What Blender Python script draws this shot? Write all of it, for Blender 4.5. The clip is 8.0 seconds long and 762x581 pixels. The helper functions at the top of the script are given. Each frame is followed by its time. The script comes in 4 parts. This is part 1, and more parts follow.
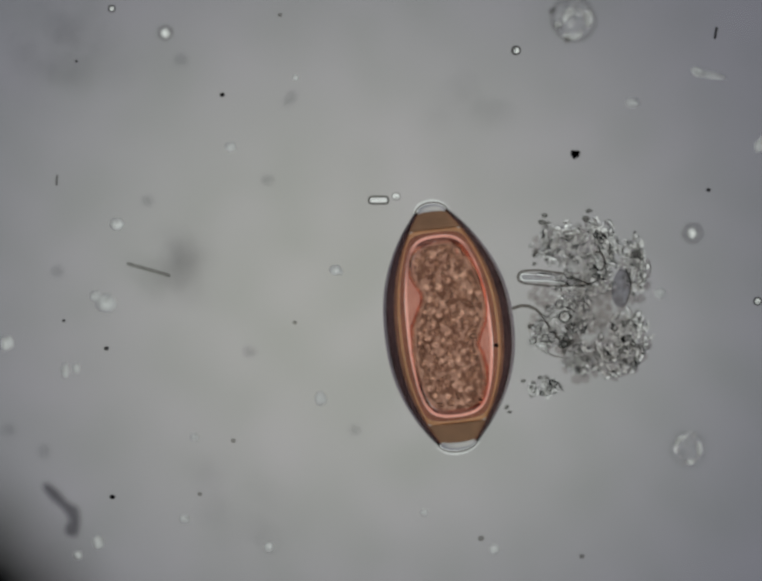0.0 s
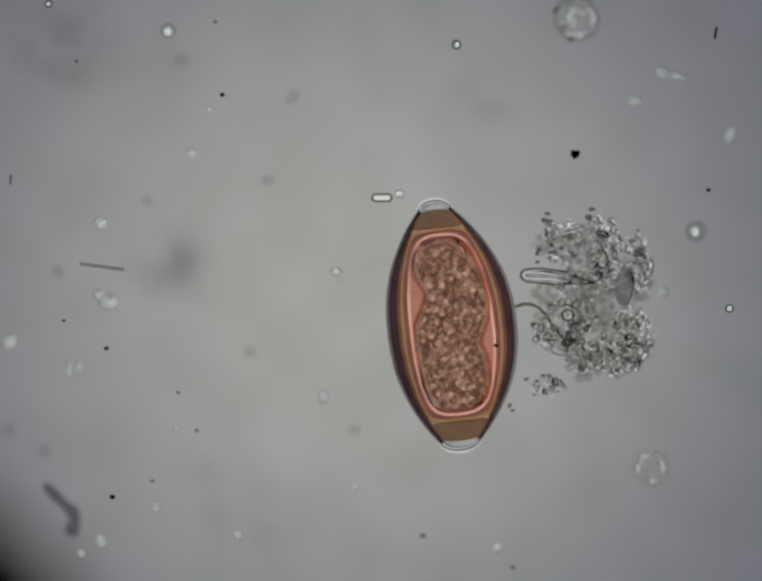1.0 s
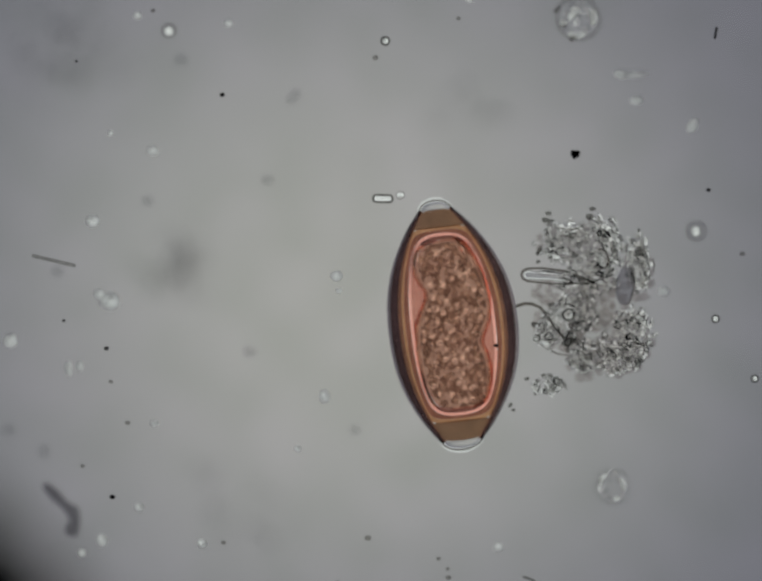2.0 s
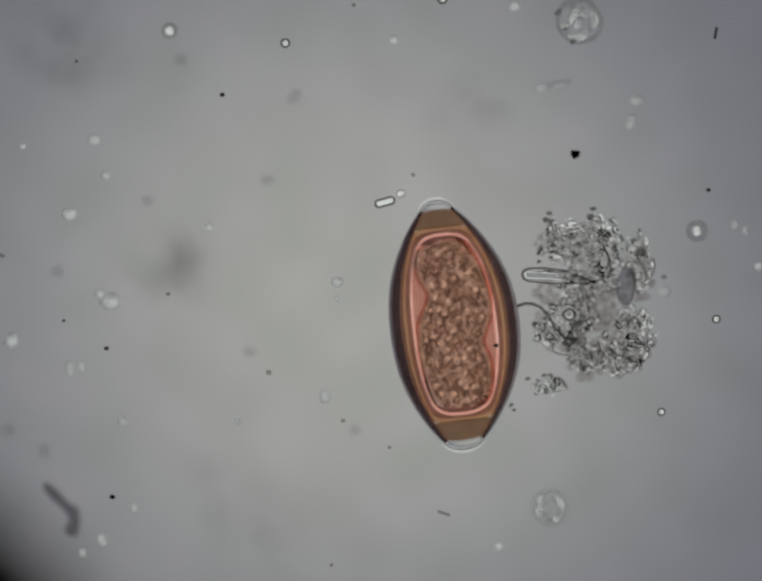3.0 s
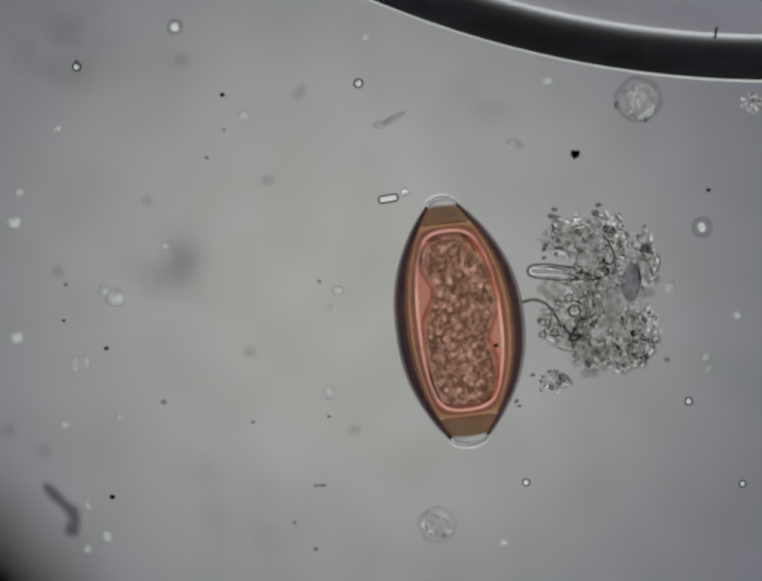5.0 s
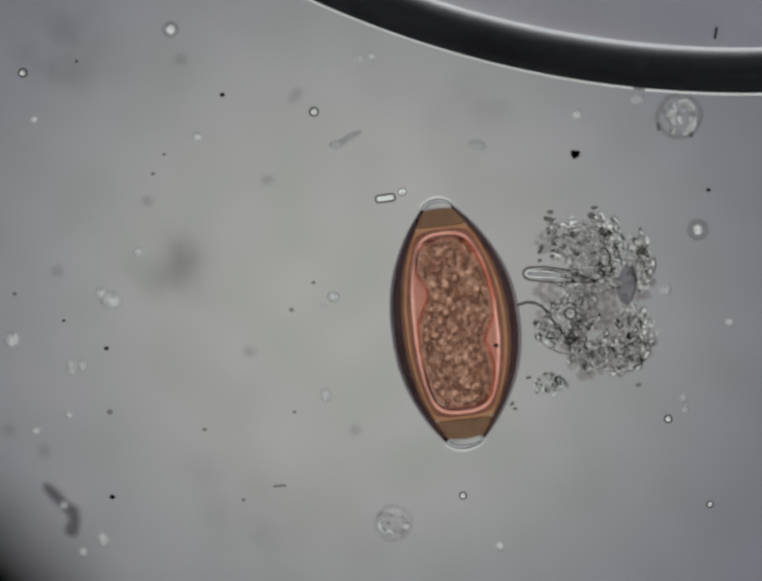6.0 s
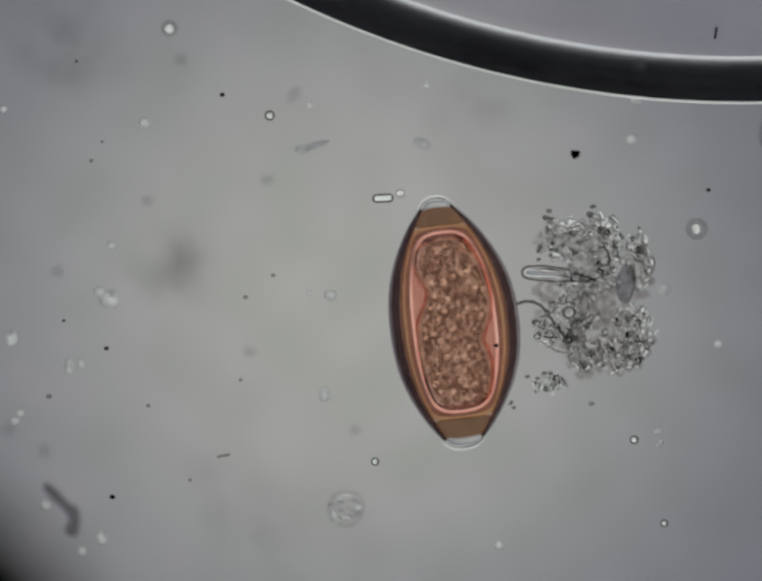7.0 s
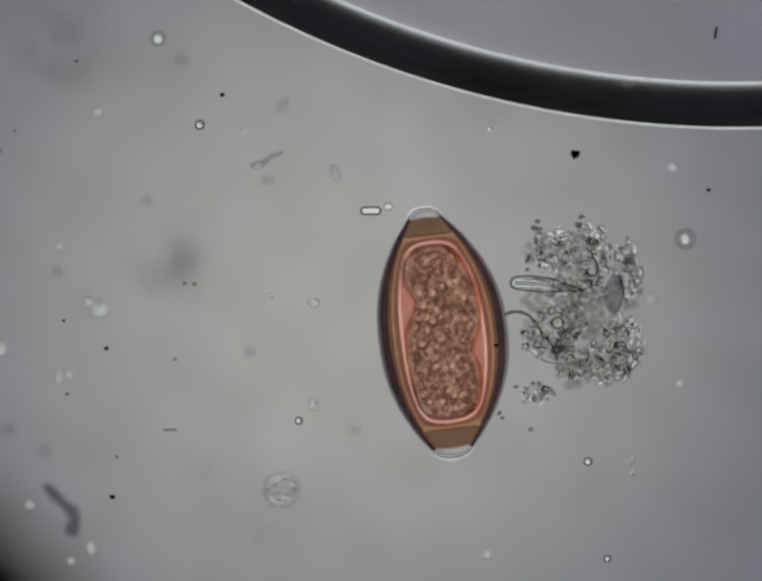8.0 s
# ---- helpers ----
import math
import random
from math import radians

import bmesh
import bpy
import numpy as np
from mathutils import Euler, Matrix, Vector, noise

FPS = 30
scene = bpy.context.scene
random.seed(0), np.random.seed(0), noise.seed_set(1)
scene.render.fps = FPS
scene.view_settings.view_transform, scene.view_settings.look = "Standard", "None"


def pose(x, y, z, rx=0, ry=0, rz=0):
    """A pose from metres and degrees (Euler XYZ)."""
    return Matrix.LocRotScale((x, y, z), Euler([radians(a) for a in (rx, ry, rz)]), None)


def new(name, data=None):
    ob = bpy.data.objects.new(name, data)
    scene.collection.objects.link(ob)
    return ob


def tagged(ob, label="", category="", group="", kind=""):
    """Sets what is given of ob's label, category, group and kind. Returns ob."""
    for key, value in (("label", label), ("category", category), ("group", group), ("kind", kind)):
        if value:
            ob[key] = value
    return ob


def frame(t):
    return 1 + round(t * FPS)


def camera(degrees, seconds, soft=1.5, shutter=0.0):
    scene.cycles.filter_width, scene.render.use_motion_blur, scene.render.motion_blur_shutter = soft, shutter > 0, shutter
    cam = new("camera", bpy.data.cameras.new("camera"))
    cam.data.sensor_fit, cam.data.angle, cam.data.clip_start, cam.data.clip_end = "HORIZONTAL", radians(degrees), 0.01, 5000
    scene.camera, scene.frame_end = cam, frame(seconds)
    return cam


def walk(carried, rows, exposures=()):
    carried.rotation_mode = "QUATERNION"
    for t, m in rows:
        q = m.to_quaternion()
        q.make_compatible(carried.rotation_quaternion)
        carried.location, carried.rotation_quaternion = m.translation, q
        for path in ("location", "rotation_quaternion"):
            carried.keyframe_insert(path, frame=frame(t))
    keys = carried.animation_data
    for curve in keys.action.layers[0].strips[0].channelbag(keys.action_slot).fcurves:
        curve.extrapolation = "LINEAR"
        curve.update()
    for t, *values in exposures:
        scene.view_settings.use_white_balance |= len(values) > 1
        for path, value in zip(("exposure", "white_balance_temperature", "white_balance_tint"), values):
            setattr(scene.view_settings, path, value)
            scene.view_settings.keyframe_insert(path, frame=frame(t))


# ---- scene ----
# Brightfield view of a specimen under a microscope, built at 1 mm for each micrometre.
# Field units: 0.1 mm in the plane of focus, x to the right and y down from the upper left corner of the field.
FOCUS, EYE = 0.0155, 1.8155
cam = camera(4.9879, 8.0, soft=2.8)
cam.data.dof.use_dof = True
cam.data.dof.focus_distance = EYE - FOCUS
cam.data.dof.aperture_fstop = 3.4
walk(cam, [(0.0, pose(0, 0, EYE)), (8.0, pose(0, 0, EYE))])


def at(x, y, z=0.0):
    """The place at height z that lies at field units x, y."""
    k = (EYE - z) / (EYE - FOCUS) * 1e-4
    return Vector(((x - 784) * k, (598 - y) * k, z))


# ---- world ----
world = bpy.data.worlds.new("dark_room")
world.use_nodes = True
world.node_tree.nodes["Background"].inputs[0].default_value = (0.8, 0.85, 1.0, 1)
world.node_tree.nodes["Background"].inputs[1].default_value = 0.010
scene.world = world


# ---- materials ----
def nodes_of(name):
    m = bpy.data.materials.new(name)
    m.use_nodes = True
    t = m.node_tree
    t.nodes.clear()
    out = t.nodes.new("ShaderNodeOutputMaterial")
    return m, t, out


def varied(t, color, scale, amount, detail=3.0, span=0.2):
    """A colour socket that wanders about color by amount at the given scale."""
    co = t.nodes.new("ShaderNodeTexCoord")
    no = t.nodes.new("ShaderNodeTexNoise")
    no.inputs["Scale"].default_value = scale
    no.inputs["Detail"].default_value = detail
    t.links.new(co.outputs["Object"], no.inputs["Vector"])
    ra = t.nodes.new("ShaderNodeValToRGB")
    ra.color_ramp.elements[0].position, ra.color_ramp.elements[1].position = 0.5 - span, 0.5 + span
    each = amount if isinstance(amount, tuple) else (amount,) * 3
    ra.color_ramp.elements[0].color = (*[max(0, c * (1 - a)) for c, a in zip(color, each)], 1)
    ra.color_ramp.elements[1].color = (*[min(1, c * (1 + a)) for c, a in zip(color, each)], 1)
    t.links.new(no.outputs["Fac"], ra.inputs["Fac"])
    return ra.outputs["Color"]


def film(name, color, scale=300, amount=0.1, gloss=0.02, glow=0.0, span=0.2, detail=3.0):
    """A thin stained skin: light passes straight through and takes its colour; glow: the share that it scatters on."""
    m, t, out = nodes_of(name)
    c = varied(t, color, scale, amount, detail, span)
    tr = t.nodes.new("ShaderNodeBsdfTransparent")
    t.links.new(c, tr.inputs["Color"])
    last = tr.outputs[0]
    if glow:
        tl = t.nodes.new("ShaderNodeBsdfTranslucent")
        t.links.new(c, tl.inputs["Color"])
        mx = t.nodes.new("ShaderNodeMixShader")
        mx.inputs[0].default_value = glow
        t.links.new(last, mx.inputs[1])
        t.links.new(tl.outputs[0], mx.inputs[2])
        last = mx.outputs[0]
    if gloss:
        gl = t.nodes.new("ShaderNodeBsdfGlossy")
        gl.inputs["Roughness"].default_value = 0.3
        mx = t.nodes.new("ShaderNodeMixShader")
        mx.inputs[0].default_value = gloss
        t.links.new(last, mx.inputs[1])
        t.links.new(gl.outputs[0], mx.inputs[2])
        last = mx.outputs[0]
    t.links.new(last, out.inputs["Surface"])
    return m


def glass(name, ior, color=(1, 1, 1), rough=0.0, bump=0.0, scale=800):
    m, t, out = nodes_of(name)
    g = t.nodes.new("ShaderNodeBsdfGlass")
    g.inputs["IOR"].default_value = ior
    g.inputs["Roughness"].default_value = rough
    g.inputs["Color"].default_value = (*color, 1)
    if bump:
        co = t.nodes.new("ShaderNodeTexCoord")
        no = t.nodes.new("ShaderNodeTexNoise")
        no.inputs["Scale"].default_value = scale
        t.links.new(co.outputs["Object"], no.inputs["Vector"])
        bu = t.nodes.new("ShaderNodeBump")
        bu.inputs["Strength"].default_value = bump
        bu.inputs["Distance"].default_value = 0.001
        t.links.new(no.outputs["Fac"], bu.inputs["Height"])
        t.links.new(bu.outputs[0], g.inputs["Normal"])
    t.links.new(g.outputs[0], out.inputs["Surface"])
    return m


def solid(name, color, rough=0.7, amount=0.25, scale=900):
    m, t, out = nodes_of(name)
    p = t.nodes.new("ShaderNodeBsdfPrincipled")
    t.links.new(varied(t, color, scale, amount), p.inputs["Base Color"])
    p.inputs["Roughness"].default_value = rough
    t.links.new(p.outputs[0], out.inputs["Surface"])
    return m


def lamp_glass():
    """The frosted disc over the lamp, the field's vignette put into its glow: brightest a little off its middle and
    cooler towards the rim.
    """
    m, t, out = nodes_of("lamp_glass")
    co = t.nodes.new("ShaderNodeTexCoord")

    def far(x, y, lo, hi):
        ln = t.nodes.new("ShaderNodeVectorMath")
        ln.operation = "DISTANCE"
        ln.inputs[1].default_value = (x, y, 0)
        t.links.new(co.outputs["Object"], ln.inputs[0])
        mr = t.nodes.new("ShaderNodeMapRange")
        mr.interpolation_type = "SMOOTHSTEP"
        mr.inputs["From Min"].default_value, mr.inputs["From Max"].default_value = lo, hi
        t.links.new(ln.outputs["Value"], mr.inputs["Value"])
        return mr.outputs[0]

    ra = t.nodes.new("ShaderNodeValToRGB")
    e = ra.color_ramp.elements
    e[0].color, e[1].color = (0.380, 0.377, 0.360, 1), (0.150, 0.152, 0.182, 1)
    mid = e.new(0.35)
    mid.color = (0.334, 0.333, 0.336, 1)
    t.links.new(far(-0.014, -0.006, 0.0, 0.232), ra.inputs["Fac"])
    no = t.nodes.new("ShaderNodeTexNoise")
    no.inputs["Scale"].default_value = 16
    no.inputs["Detail"].default_value = 5
    t.links.new(co.outputs["Object"], no.inputs["Vector"])
    m2 = t.nodes.new("ShaderNodeMapRange")
    m2.inputs["From Min"].default_value, m2.inputs["From Max"].default_value = 0.3, 0.7
    m2.inputs["To Min"].default_value, m2.inputs["To Max"].default_value = 0.95, 1.15
    t.links.new(no.outputs["Fac"], m2.inputs["Value"])
    hue = t.nodes.new("ShaderNodeMix")
    hue.data_type, hue.blend_type = "RGBA", "MULTIPLY"
    hue.inputs["Factor"].default_value = 1.0
    t.links.new(ra.outputs["Color"], hue.inputs["A"])
    n2 = t.nodes.new("ShaderNodeTexNoise")
    n2.inputs["Scale"].default_value = 11
    t.links.new(co.outputs["Object"], n2.inputs["Vector"])
    r2 = t.nodes.new("ShaderNodeValToRGB")
    r2.color_ramp.elements[0].position, r2.color_ramp.elements[1].position = 0.35, 0.65
    r2.color_ramp.elements[0].color, r2.color_ramp.elements[1].color = (1.0, 0.985, 1.0, 1), (0.985, 1.0, 0.975, 1)
    t.links.new(n2.outputs["Fac"], r2.inputs["Fac"])
    t.links.new(r2.outputs["Color"], hue.inputs["B"])
    em = t.nodes.new("ShaderNodeEmission")
    t.links.new(hue.outputs["Result"], em.inputs["Color"])
    t.links.new(m2.outputs[0], em.inputs["Strength"])
    t.links.new(em.outputs[0], out.inputs["Surface"])
    return m


def fill_ring_glow():
    """An unseen glow added outside the field to brighten refracting grains, bright at its inner edge and fading
    outwards.
    """
    m, t, out = nodes_of("fill_ring_glow")
    co = t.nodes.new("ShaderNodeTexCoord")
    ln = t.nodes.new("ShaderNodeVectorMath")
    ln.operation = "LENGTH"
    t.links.new(co.outputs["Object"], ln.inputs[0])
    mr = t.nodes.new("ShaderNodeMapRange")
    mr.inputs["From Min"].default_value, mr.inputs["From Max"].default_value = 0.2805, 0.75
    t.links.new(ln.outputs["Value"], mr.inputs["Value"])
    ra = t.nodes.new("ShaderNodeValToRGB")
    e = ra.color_ramp.elements
    e[0].color, e[1].color = (0.62, 0.64, 0.64, 1), (0, 0, 0, 1)
    for q, c in ((0.06, 0.93), (0.22, 1.0), (0.42, 0.85), (0.55, 0.38), (0.70, 0.06)):
        e.new(q).color = (c * 0.96, c, c * 0.98, 1)
    t.links.new(mr.outputs[0], ra.inputs["Fac"])
    em = t.nodes.new("ShaderNodeEmission")
    t.links.new(ra.outputs["Color"], em.inputs["Color"])
    em.inputs["Strength"].default_value = 1.0
    t.links.new(em.outputs[0], out.inputs["Surface"])
    return m


M = {
    # blotchy tint stands in for the mottled bright field
    "condenser": film("condenser_glass", (0.975, 0.975, 0.975), 75, (0.042, 0.026, 0.048), 0.01),
    "slide": glass("slide_glass", 1.12),
    "lamp": lamp_glass(),
    "ring": fill_ring_glow(),
    "black": solid("blackened_metal", (0.02, 0.02, 0.022), 0.8),
    "speck": solid("black_dust", (0.008, 0.008, 0.009), 0.9),
    "soft": glass("soft_grain", 1.2, (0.9, 0.9, 0.9), 0.42),
    "pale": glass("pale_grain", 1.21, (0.97, 0.97, 0.97), 0.27),
    "dust": film("grey_dust", (0.91, 0.91, 0.915), 400, 0.03),
    "lampdust": solid("fine_dust", (0.30, 0.30, 0.30)),
    "fibre": film("grey_fibre", (0.62, 0.615, 0.63), 500, 0.16),
    "shelledge": film("shell_edge", (0.74, 0.70, 0.71), 300, 0.06),
    "shell": film("dark_shell", (0.34, 0.262, 0.268), 220, 0.16),
    "shellin": film("brown_shell_layer", (0.62, 0.43, 0.35), 220, 0.14),
    "gold": film("golden_shell", (0.90, 0.67, 0.50), 200, 0.08),
    "seam": film("red_brown_lining", (0.72, 0.46, 0.38), 250, 0.12),
    "pink": film("pink_yolk", (1.0, 0.70, 0.65), 120, 0.05, 0.0),
    "collar": film("amber_collar", (0.65, 0.50, 0.40), 250, 0.10),
    "edge": film("dark_red_edge", (0.86, 0.69, 0.65), 400, 0.12),
    "glint": glass("bright_edge", 1.2, (0.90, 0.86, 0.84), 0.08),
    "sheen": glass("fluid_surface", 1.33, (0.70, 0.635, 0.60), 0.16),
    "plug": glass("clear_plug", 1.03),
    "skin": glass("egg_skin", 1.02),
    "plugline": film("plug_outline", (0.35, 0.30, 0.28), 200, 0.1),
    "embryo": film("tan_embryo", (0.87, 0.65, 0.56), 420, (0.13, 0.16, 0.17), span=0.18, detail=3.0),
    "yolkgap": film("brown_yolk", (0.72, 0.675, 0.645), 500, 0.1),
    "bead": glass("tan_bead", 1.33, (1.0, 0.99, 0.97), 0.2),
    "lip": glass("fringe_glass", 1.2, (0.84, 0.84, 0.84), 0.08),
    "bubble": glass("air", 0.75, (0.95, 0.94, 0.97), 0.24),
    "thread": film("brown_thread", (0.52, 0.50, 0.475), 900, 0.15),
    "strand": film("grey_strand", (0.66, 0.65, 0.63), 900, 0.12),
    "dot": film("brown_dot", (0.73, 0.725, 0.71), 900, 0.12),
    "droprim": film("dark_droplet_rim", (0.58, 0.58, 0.57), 900, 0.1),
    "membrane": film("cell_membrane", (0.95, 0.95, 0.95), 900, 0.05),
    "softrim": film("grey_droplet_rim", (0.88, 0.88, 0.88), 900, 0.06),
    "cellrim": film("grey_cell_edge", (0.885, 0.885, 0.88), 300, 0.05),
    "faint": glass("faint_grain", 1.2, (0.82, 0.82, 0.825), 0.46),
    "clear": glass("clear_rod", 1.12, (0.96, 0.96, 0.96), 0.05),
    "dark": film("dark_rod", (0.72, 0.72, 0.705), 900, 0.15),
    "haze": film("brown_haze", (0.865, 0.845, 0.84), 400, 0.08),
    "veil": film("brown_veil", (0.925, 0.91, 0.905), 300, 0.06),
    "flake": film("slate_flake", (0.755, 0.75, 0.775), 600, 0.08),
    "grain": glass("clear_grain", 1.3, (0.965, 0.96, 0.955), 0.23),
    "darkgrain": film("dark_grain", (0.60, 0.60, 0.585), 900, 0.2),
}


# ---- mesh helpers ----
def mesh_object(name, bm, mat, smooth=True):
    me = bpy.data.meshes.new(name)
    bm.normal_update()
    bm.to_mesh(me)
    bm.free()
    me.materials.append(M[mat])
    for p in me.polygons:
        p.use_smooth = smooth
    return new(name, me)


def part(name, bm, mat, parent, label="", smooth=True):
    ob = mesh_object(name, bm, mat, smooth)
    ob.parent = parent
    if label:
        tagged(ob, label)
    return ob


def lathe(profile, seg=64, closed=False):
    """Turns (radius, along) pairs about the local y axis."""
    bm = bmesh.new()
    rings = []
    for r, s in profile:
        if r < 1e-7:
            rings.append([bm.verts.new((0, s, 0))])
        else:
            rings.append([bm.verts.new((r * math.cos(2 * math.pi * i / seg), s, r * math.sin(2 * math.pi * i / seg))) for i in range(seg)])
    pairs = list(zip(rings, rings[1:])) + ([(rings[-1], rings[0])] if closed else [])
    for a, b in pairs:
        for i in range(seg):
            j = (i + 1) % seg
            if len(a) == 1 and len(b) == 1:
                continue
            if len(a) == 1:
                bm.faces.new((a[0], b[i], b[j]))
            elif len(b) == 1:
                bm.faces.new((a[i], a[j], b[0]))
            else:
                bm.faces.new((a[i], a[j], b[j], b[i]))
    bmesh.ops.recalc_face_normals(bm, faces=bm.faces)
    return bm


BALLS = {}


def unit_ball(u, v):
    """Points and faces of a round ball of radius 1."""
    if (u, v) not in BALLS:
        pts = [Vector((0, 0, 1))]
        for j in range(1, v):
            a = math.pi * j / v
            pts += [Vector((math.sin(a) * math.cos(2 * math.pi * i / u), math.sin(a) * math.sin(2 * math.pi * i / u), math.cos(a))) for i in range(u)]
        pts.append(Vector((0, 0, -1)))
        last = len(pts) - 1
        faces = [(0, 1 + i, 1 + (i + 1) % u) for i in range(u)]
        for j in range(v - 2):
            a, b = 1 + j * u, 1 + (j + 1) * u
            faces += [(a + i, b + i, b + (i + 1) % u, a + (i + 1) % u) for i in range(u)]
        a = 1 + (v - 2) * u
        faces += [(a + i, last, a + (i + 1) % u) for i in range(u)]
        BALLS[u, v] = pts, faces
    return BALLS[u, v]


def ball(bm, c, r, u=16, v=10, stretch=(1, 1, 1), turn=0.0, wob=0.0, seed=0.0):
    """Adds a ball, stretched and turned, with an uneven surface if wob is given."""
    pts, faces = unit_ball(u, v)
    m = Matrix.Rotation(turn, 3, "Z") @ Matrix.Diagonal([r * k for k in stretch])
    lift = Vector((seed, seed * 1.7, 3.1))
    vs = [bm.verts.new(Vector(c) + (m @ d) * (1 + wob * noise.noise(d * 1.6 + lift) if wob else 1)) for d in pts]
    for f in faces:
        bm.faces.new([vs[k] for k in f])
    return bm


def scatter(rng, inside, box, gap, tries):
    """Places in a box that pass the test and keep a gap from one another."""
    got = []
    for _ in range(tries):
        x, y = rng.uniform(box[0], box[1]), rng.uniform(box[2], box[3])
        if inside(x, y) and all((x - a) ** 2 + (y - b) ** 2 > gap * gap for a, b in got):
            got.append((x, y))
    return got


def tube(points, radius, seg=10, taper=None):
    """A round bar with domed ends along the points."""
    pts = [Vector(p) for p in points]
    bm = bmesh.new()
    dirs = [((pts[min(i + 1, len(pts) - 1)] - pts[max(i - 1, 0)])).normalized() for i in range(len(pts))]
    stations = []
    for k in range(4):
        a = math.pi / 2 * k / 4
        stations.append((pts[0] - dirs[0] * radius * math.cos(a), dirs[0], math.sin(a), 0))
    for i, p in enumerate(pts):
        stations.append((p, dirs[i], 1, i / (len(pts) - 1)))
    for k in range(3, -1, -1):
        a = math.pi / 2 * k / 4
        stations.append((pts[-1] + dirs[-1] * radius * math.cos(a), dirs[-1], math.sin(a), 1))
    rings = []
    for c, d, f, s in stations:
        side = d.cross(Vector((0, 0, 1))).normalized()
        up = side.cross(d)
        r = radius * max(f, 0.02) * (taper(s) if taper else 1)
        rings.append([bm.verts.new(c + side * r * math.cos(2 * math.pi * i / seg) + up * r * math.sin(2 * math.pi * i / seg)) for i in range(seg)])
    for a, b in zip(rings, rings[1:]):
        for i in range(seg):
            j = (i + 1) % seg
            bm.faces.new((a[i], a[j], b[j], b[i]))
    bm.faces.new(rings[0][::-1])
    bm.faces.new(rings[-1])
    bmesh.ops.recalc_face_normals(bm, faces=bm.faces)
    return bm


def lentil(r, stretch=(1, 1, 1), seed=0.0, thin=1.0):
    """A blunt double cone of uneven outline, its edge thinned out from a share of its radius on."""
    bm = bmesh.new()
    rows, seg = [], 20
    for k in range(1, 9):
        q = k / 8
        for_top = 0.56 * r * ((1 + thin) / 2 - q if q < thin else (1 - q) ** 2 / 2 / (1 - thin)) if thin < 1 else 0.56 * r * (1 - q)
        ring = []
        for side in (1, -1):
            ring.append([])
            for i in range(seg):
                a = 2 * math.pi * i / seg
                w = r * q * (1 + 0.15 * noise.noise(Vector((math.cos(a), math.sin(a), seed))))
                ring[-1].append(bm.verts.new((w * stretch[0] * math.cos(a) * U, w * stretch[1] * math.sin(a) * U, side * for_top * U)))
        rows.append(ring)
    for side in (0, 1):
        tip = bm.verts.new((0, 0, (0.28 if side == 0 else -0.28) * (1 + thin) * r * U))
        for i in range(seg):
            bm.faces.new((tip, rows[0][side][i], rows[0][side][(i + 1) % seg]))
        for a, b in zip(rows, rows[1:]):
            for i in range(seg):
                bm.faces.new((a[side][i], b[side][i], b[side][(i + 1) % seg], a[side][(i + 1) % seg]))
    bmesh.ops.remove_doubles(bm, verts=bm.verts, dist=1e-7)
    bmesh.ops.recalc_face_normals(bm, faces=bm.faces)
    return bm


def torus(r0, r1, flat=0.5):
    """A flat-lying ring of oval section between two radii, in field units."""
    mid, half = (r0 + r1) / 2, (r1 - r0) / 2
    bm = lathe([((mid + half * math.cos(a)) * U, flat * half * math.sin(a) * U) for a in np.linspace(0, 2 * math.pi, 12, endpoint=False)], 36, True)
    bmesh.ops.rotate(bm, verts=bm.verts, matrix=Matrix.Rotation(math.pi / 2, 3, "X"))
    return bm


def crumbs(points, step, slope, steep, place):
    """A sheet of crowded grains, each a blunt cone with a steep edge; points: x, y, radius, stretch, turn, boldness; place(x, y, up): the vertex."""
    high = {}
    for x0, y0, r, k, turn, bold in points:
        n = int(1.3 * r / step) + 1
        ci, cj = round(x0 / step), round(y0 / step)
        ca, sa = math.cos(turn), math.sin(turn)
        for i in range(ci - n, ci + n + 1):
            for j in range(cj - n, cj + n + 1):
                dx, dy = i * step - x0, j * step - y0
                d = math.hypot((dx * ca + dy * sa) / k, (dy * ca - dx * sa) * k)
                d *= 1 + 0.45 * noise.noise(Vector((i * step / 6, j * step / 6, r)))
                h = bold * (slope * (0.68 * r - d) + steep * 0.32 * r if d < 0.68 * r else steep * (r - d))
                if h > high.get((i, j), 0.0):
                    high[i, j] = h
    bm = bmesh.new()
    cells, verts = set(), {}
    for i, j in high:
        cells.update(((i, j), (i - 1, j), (i, j - 1), (i - 1, j - 1)))

    def pair(i, j):
        if (i, j) not in verts:
            h = high.get((i, j), 0.0)
            verts[i, j] = bm.verts.new(place(i * step, j * step, h)), bm.verts.new(place(i * step, j * step, -0.05))
        return verts[i, j]

    for i, j in sorted(cells):
        four = [pair(i, j), pair(i + 1, j), pair(i + 1, j + 1), pair(i, j + 1)]
        bm.faces.new([q[0] for q in four])
        bm.faces.new([q[1] for q in reversed(four)])
    return bm


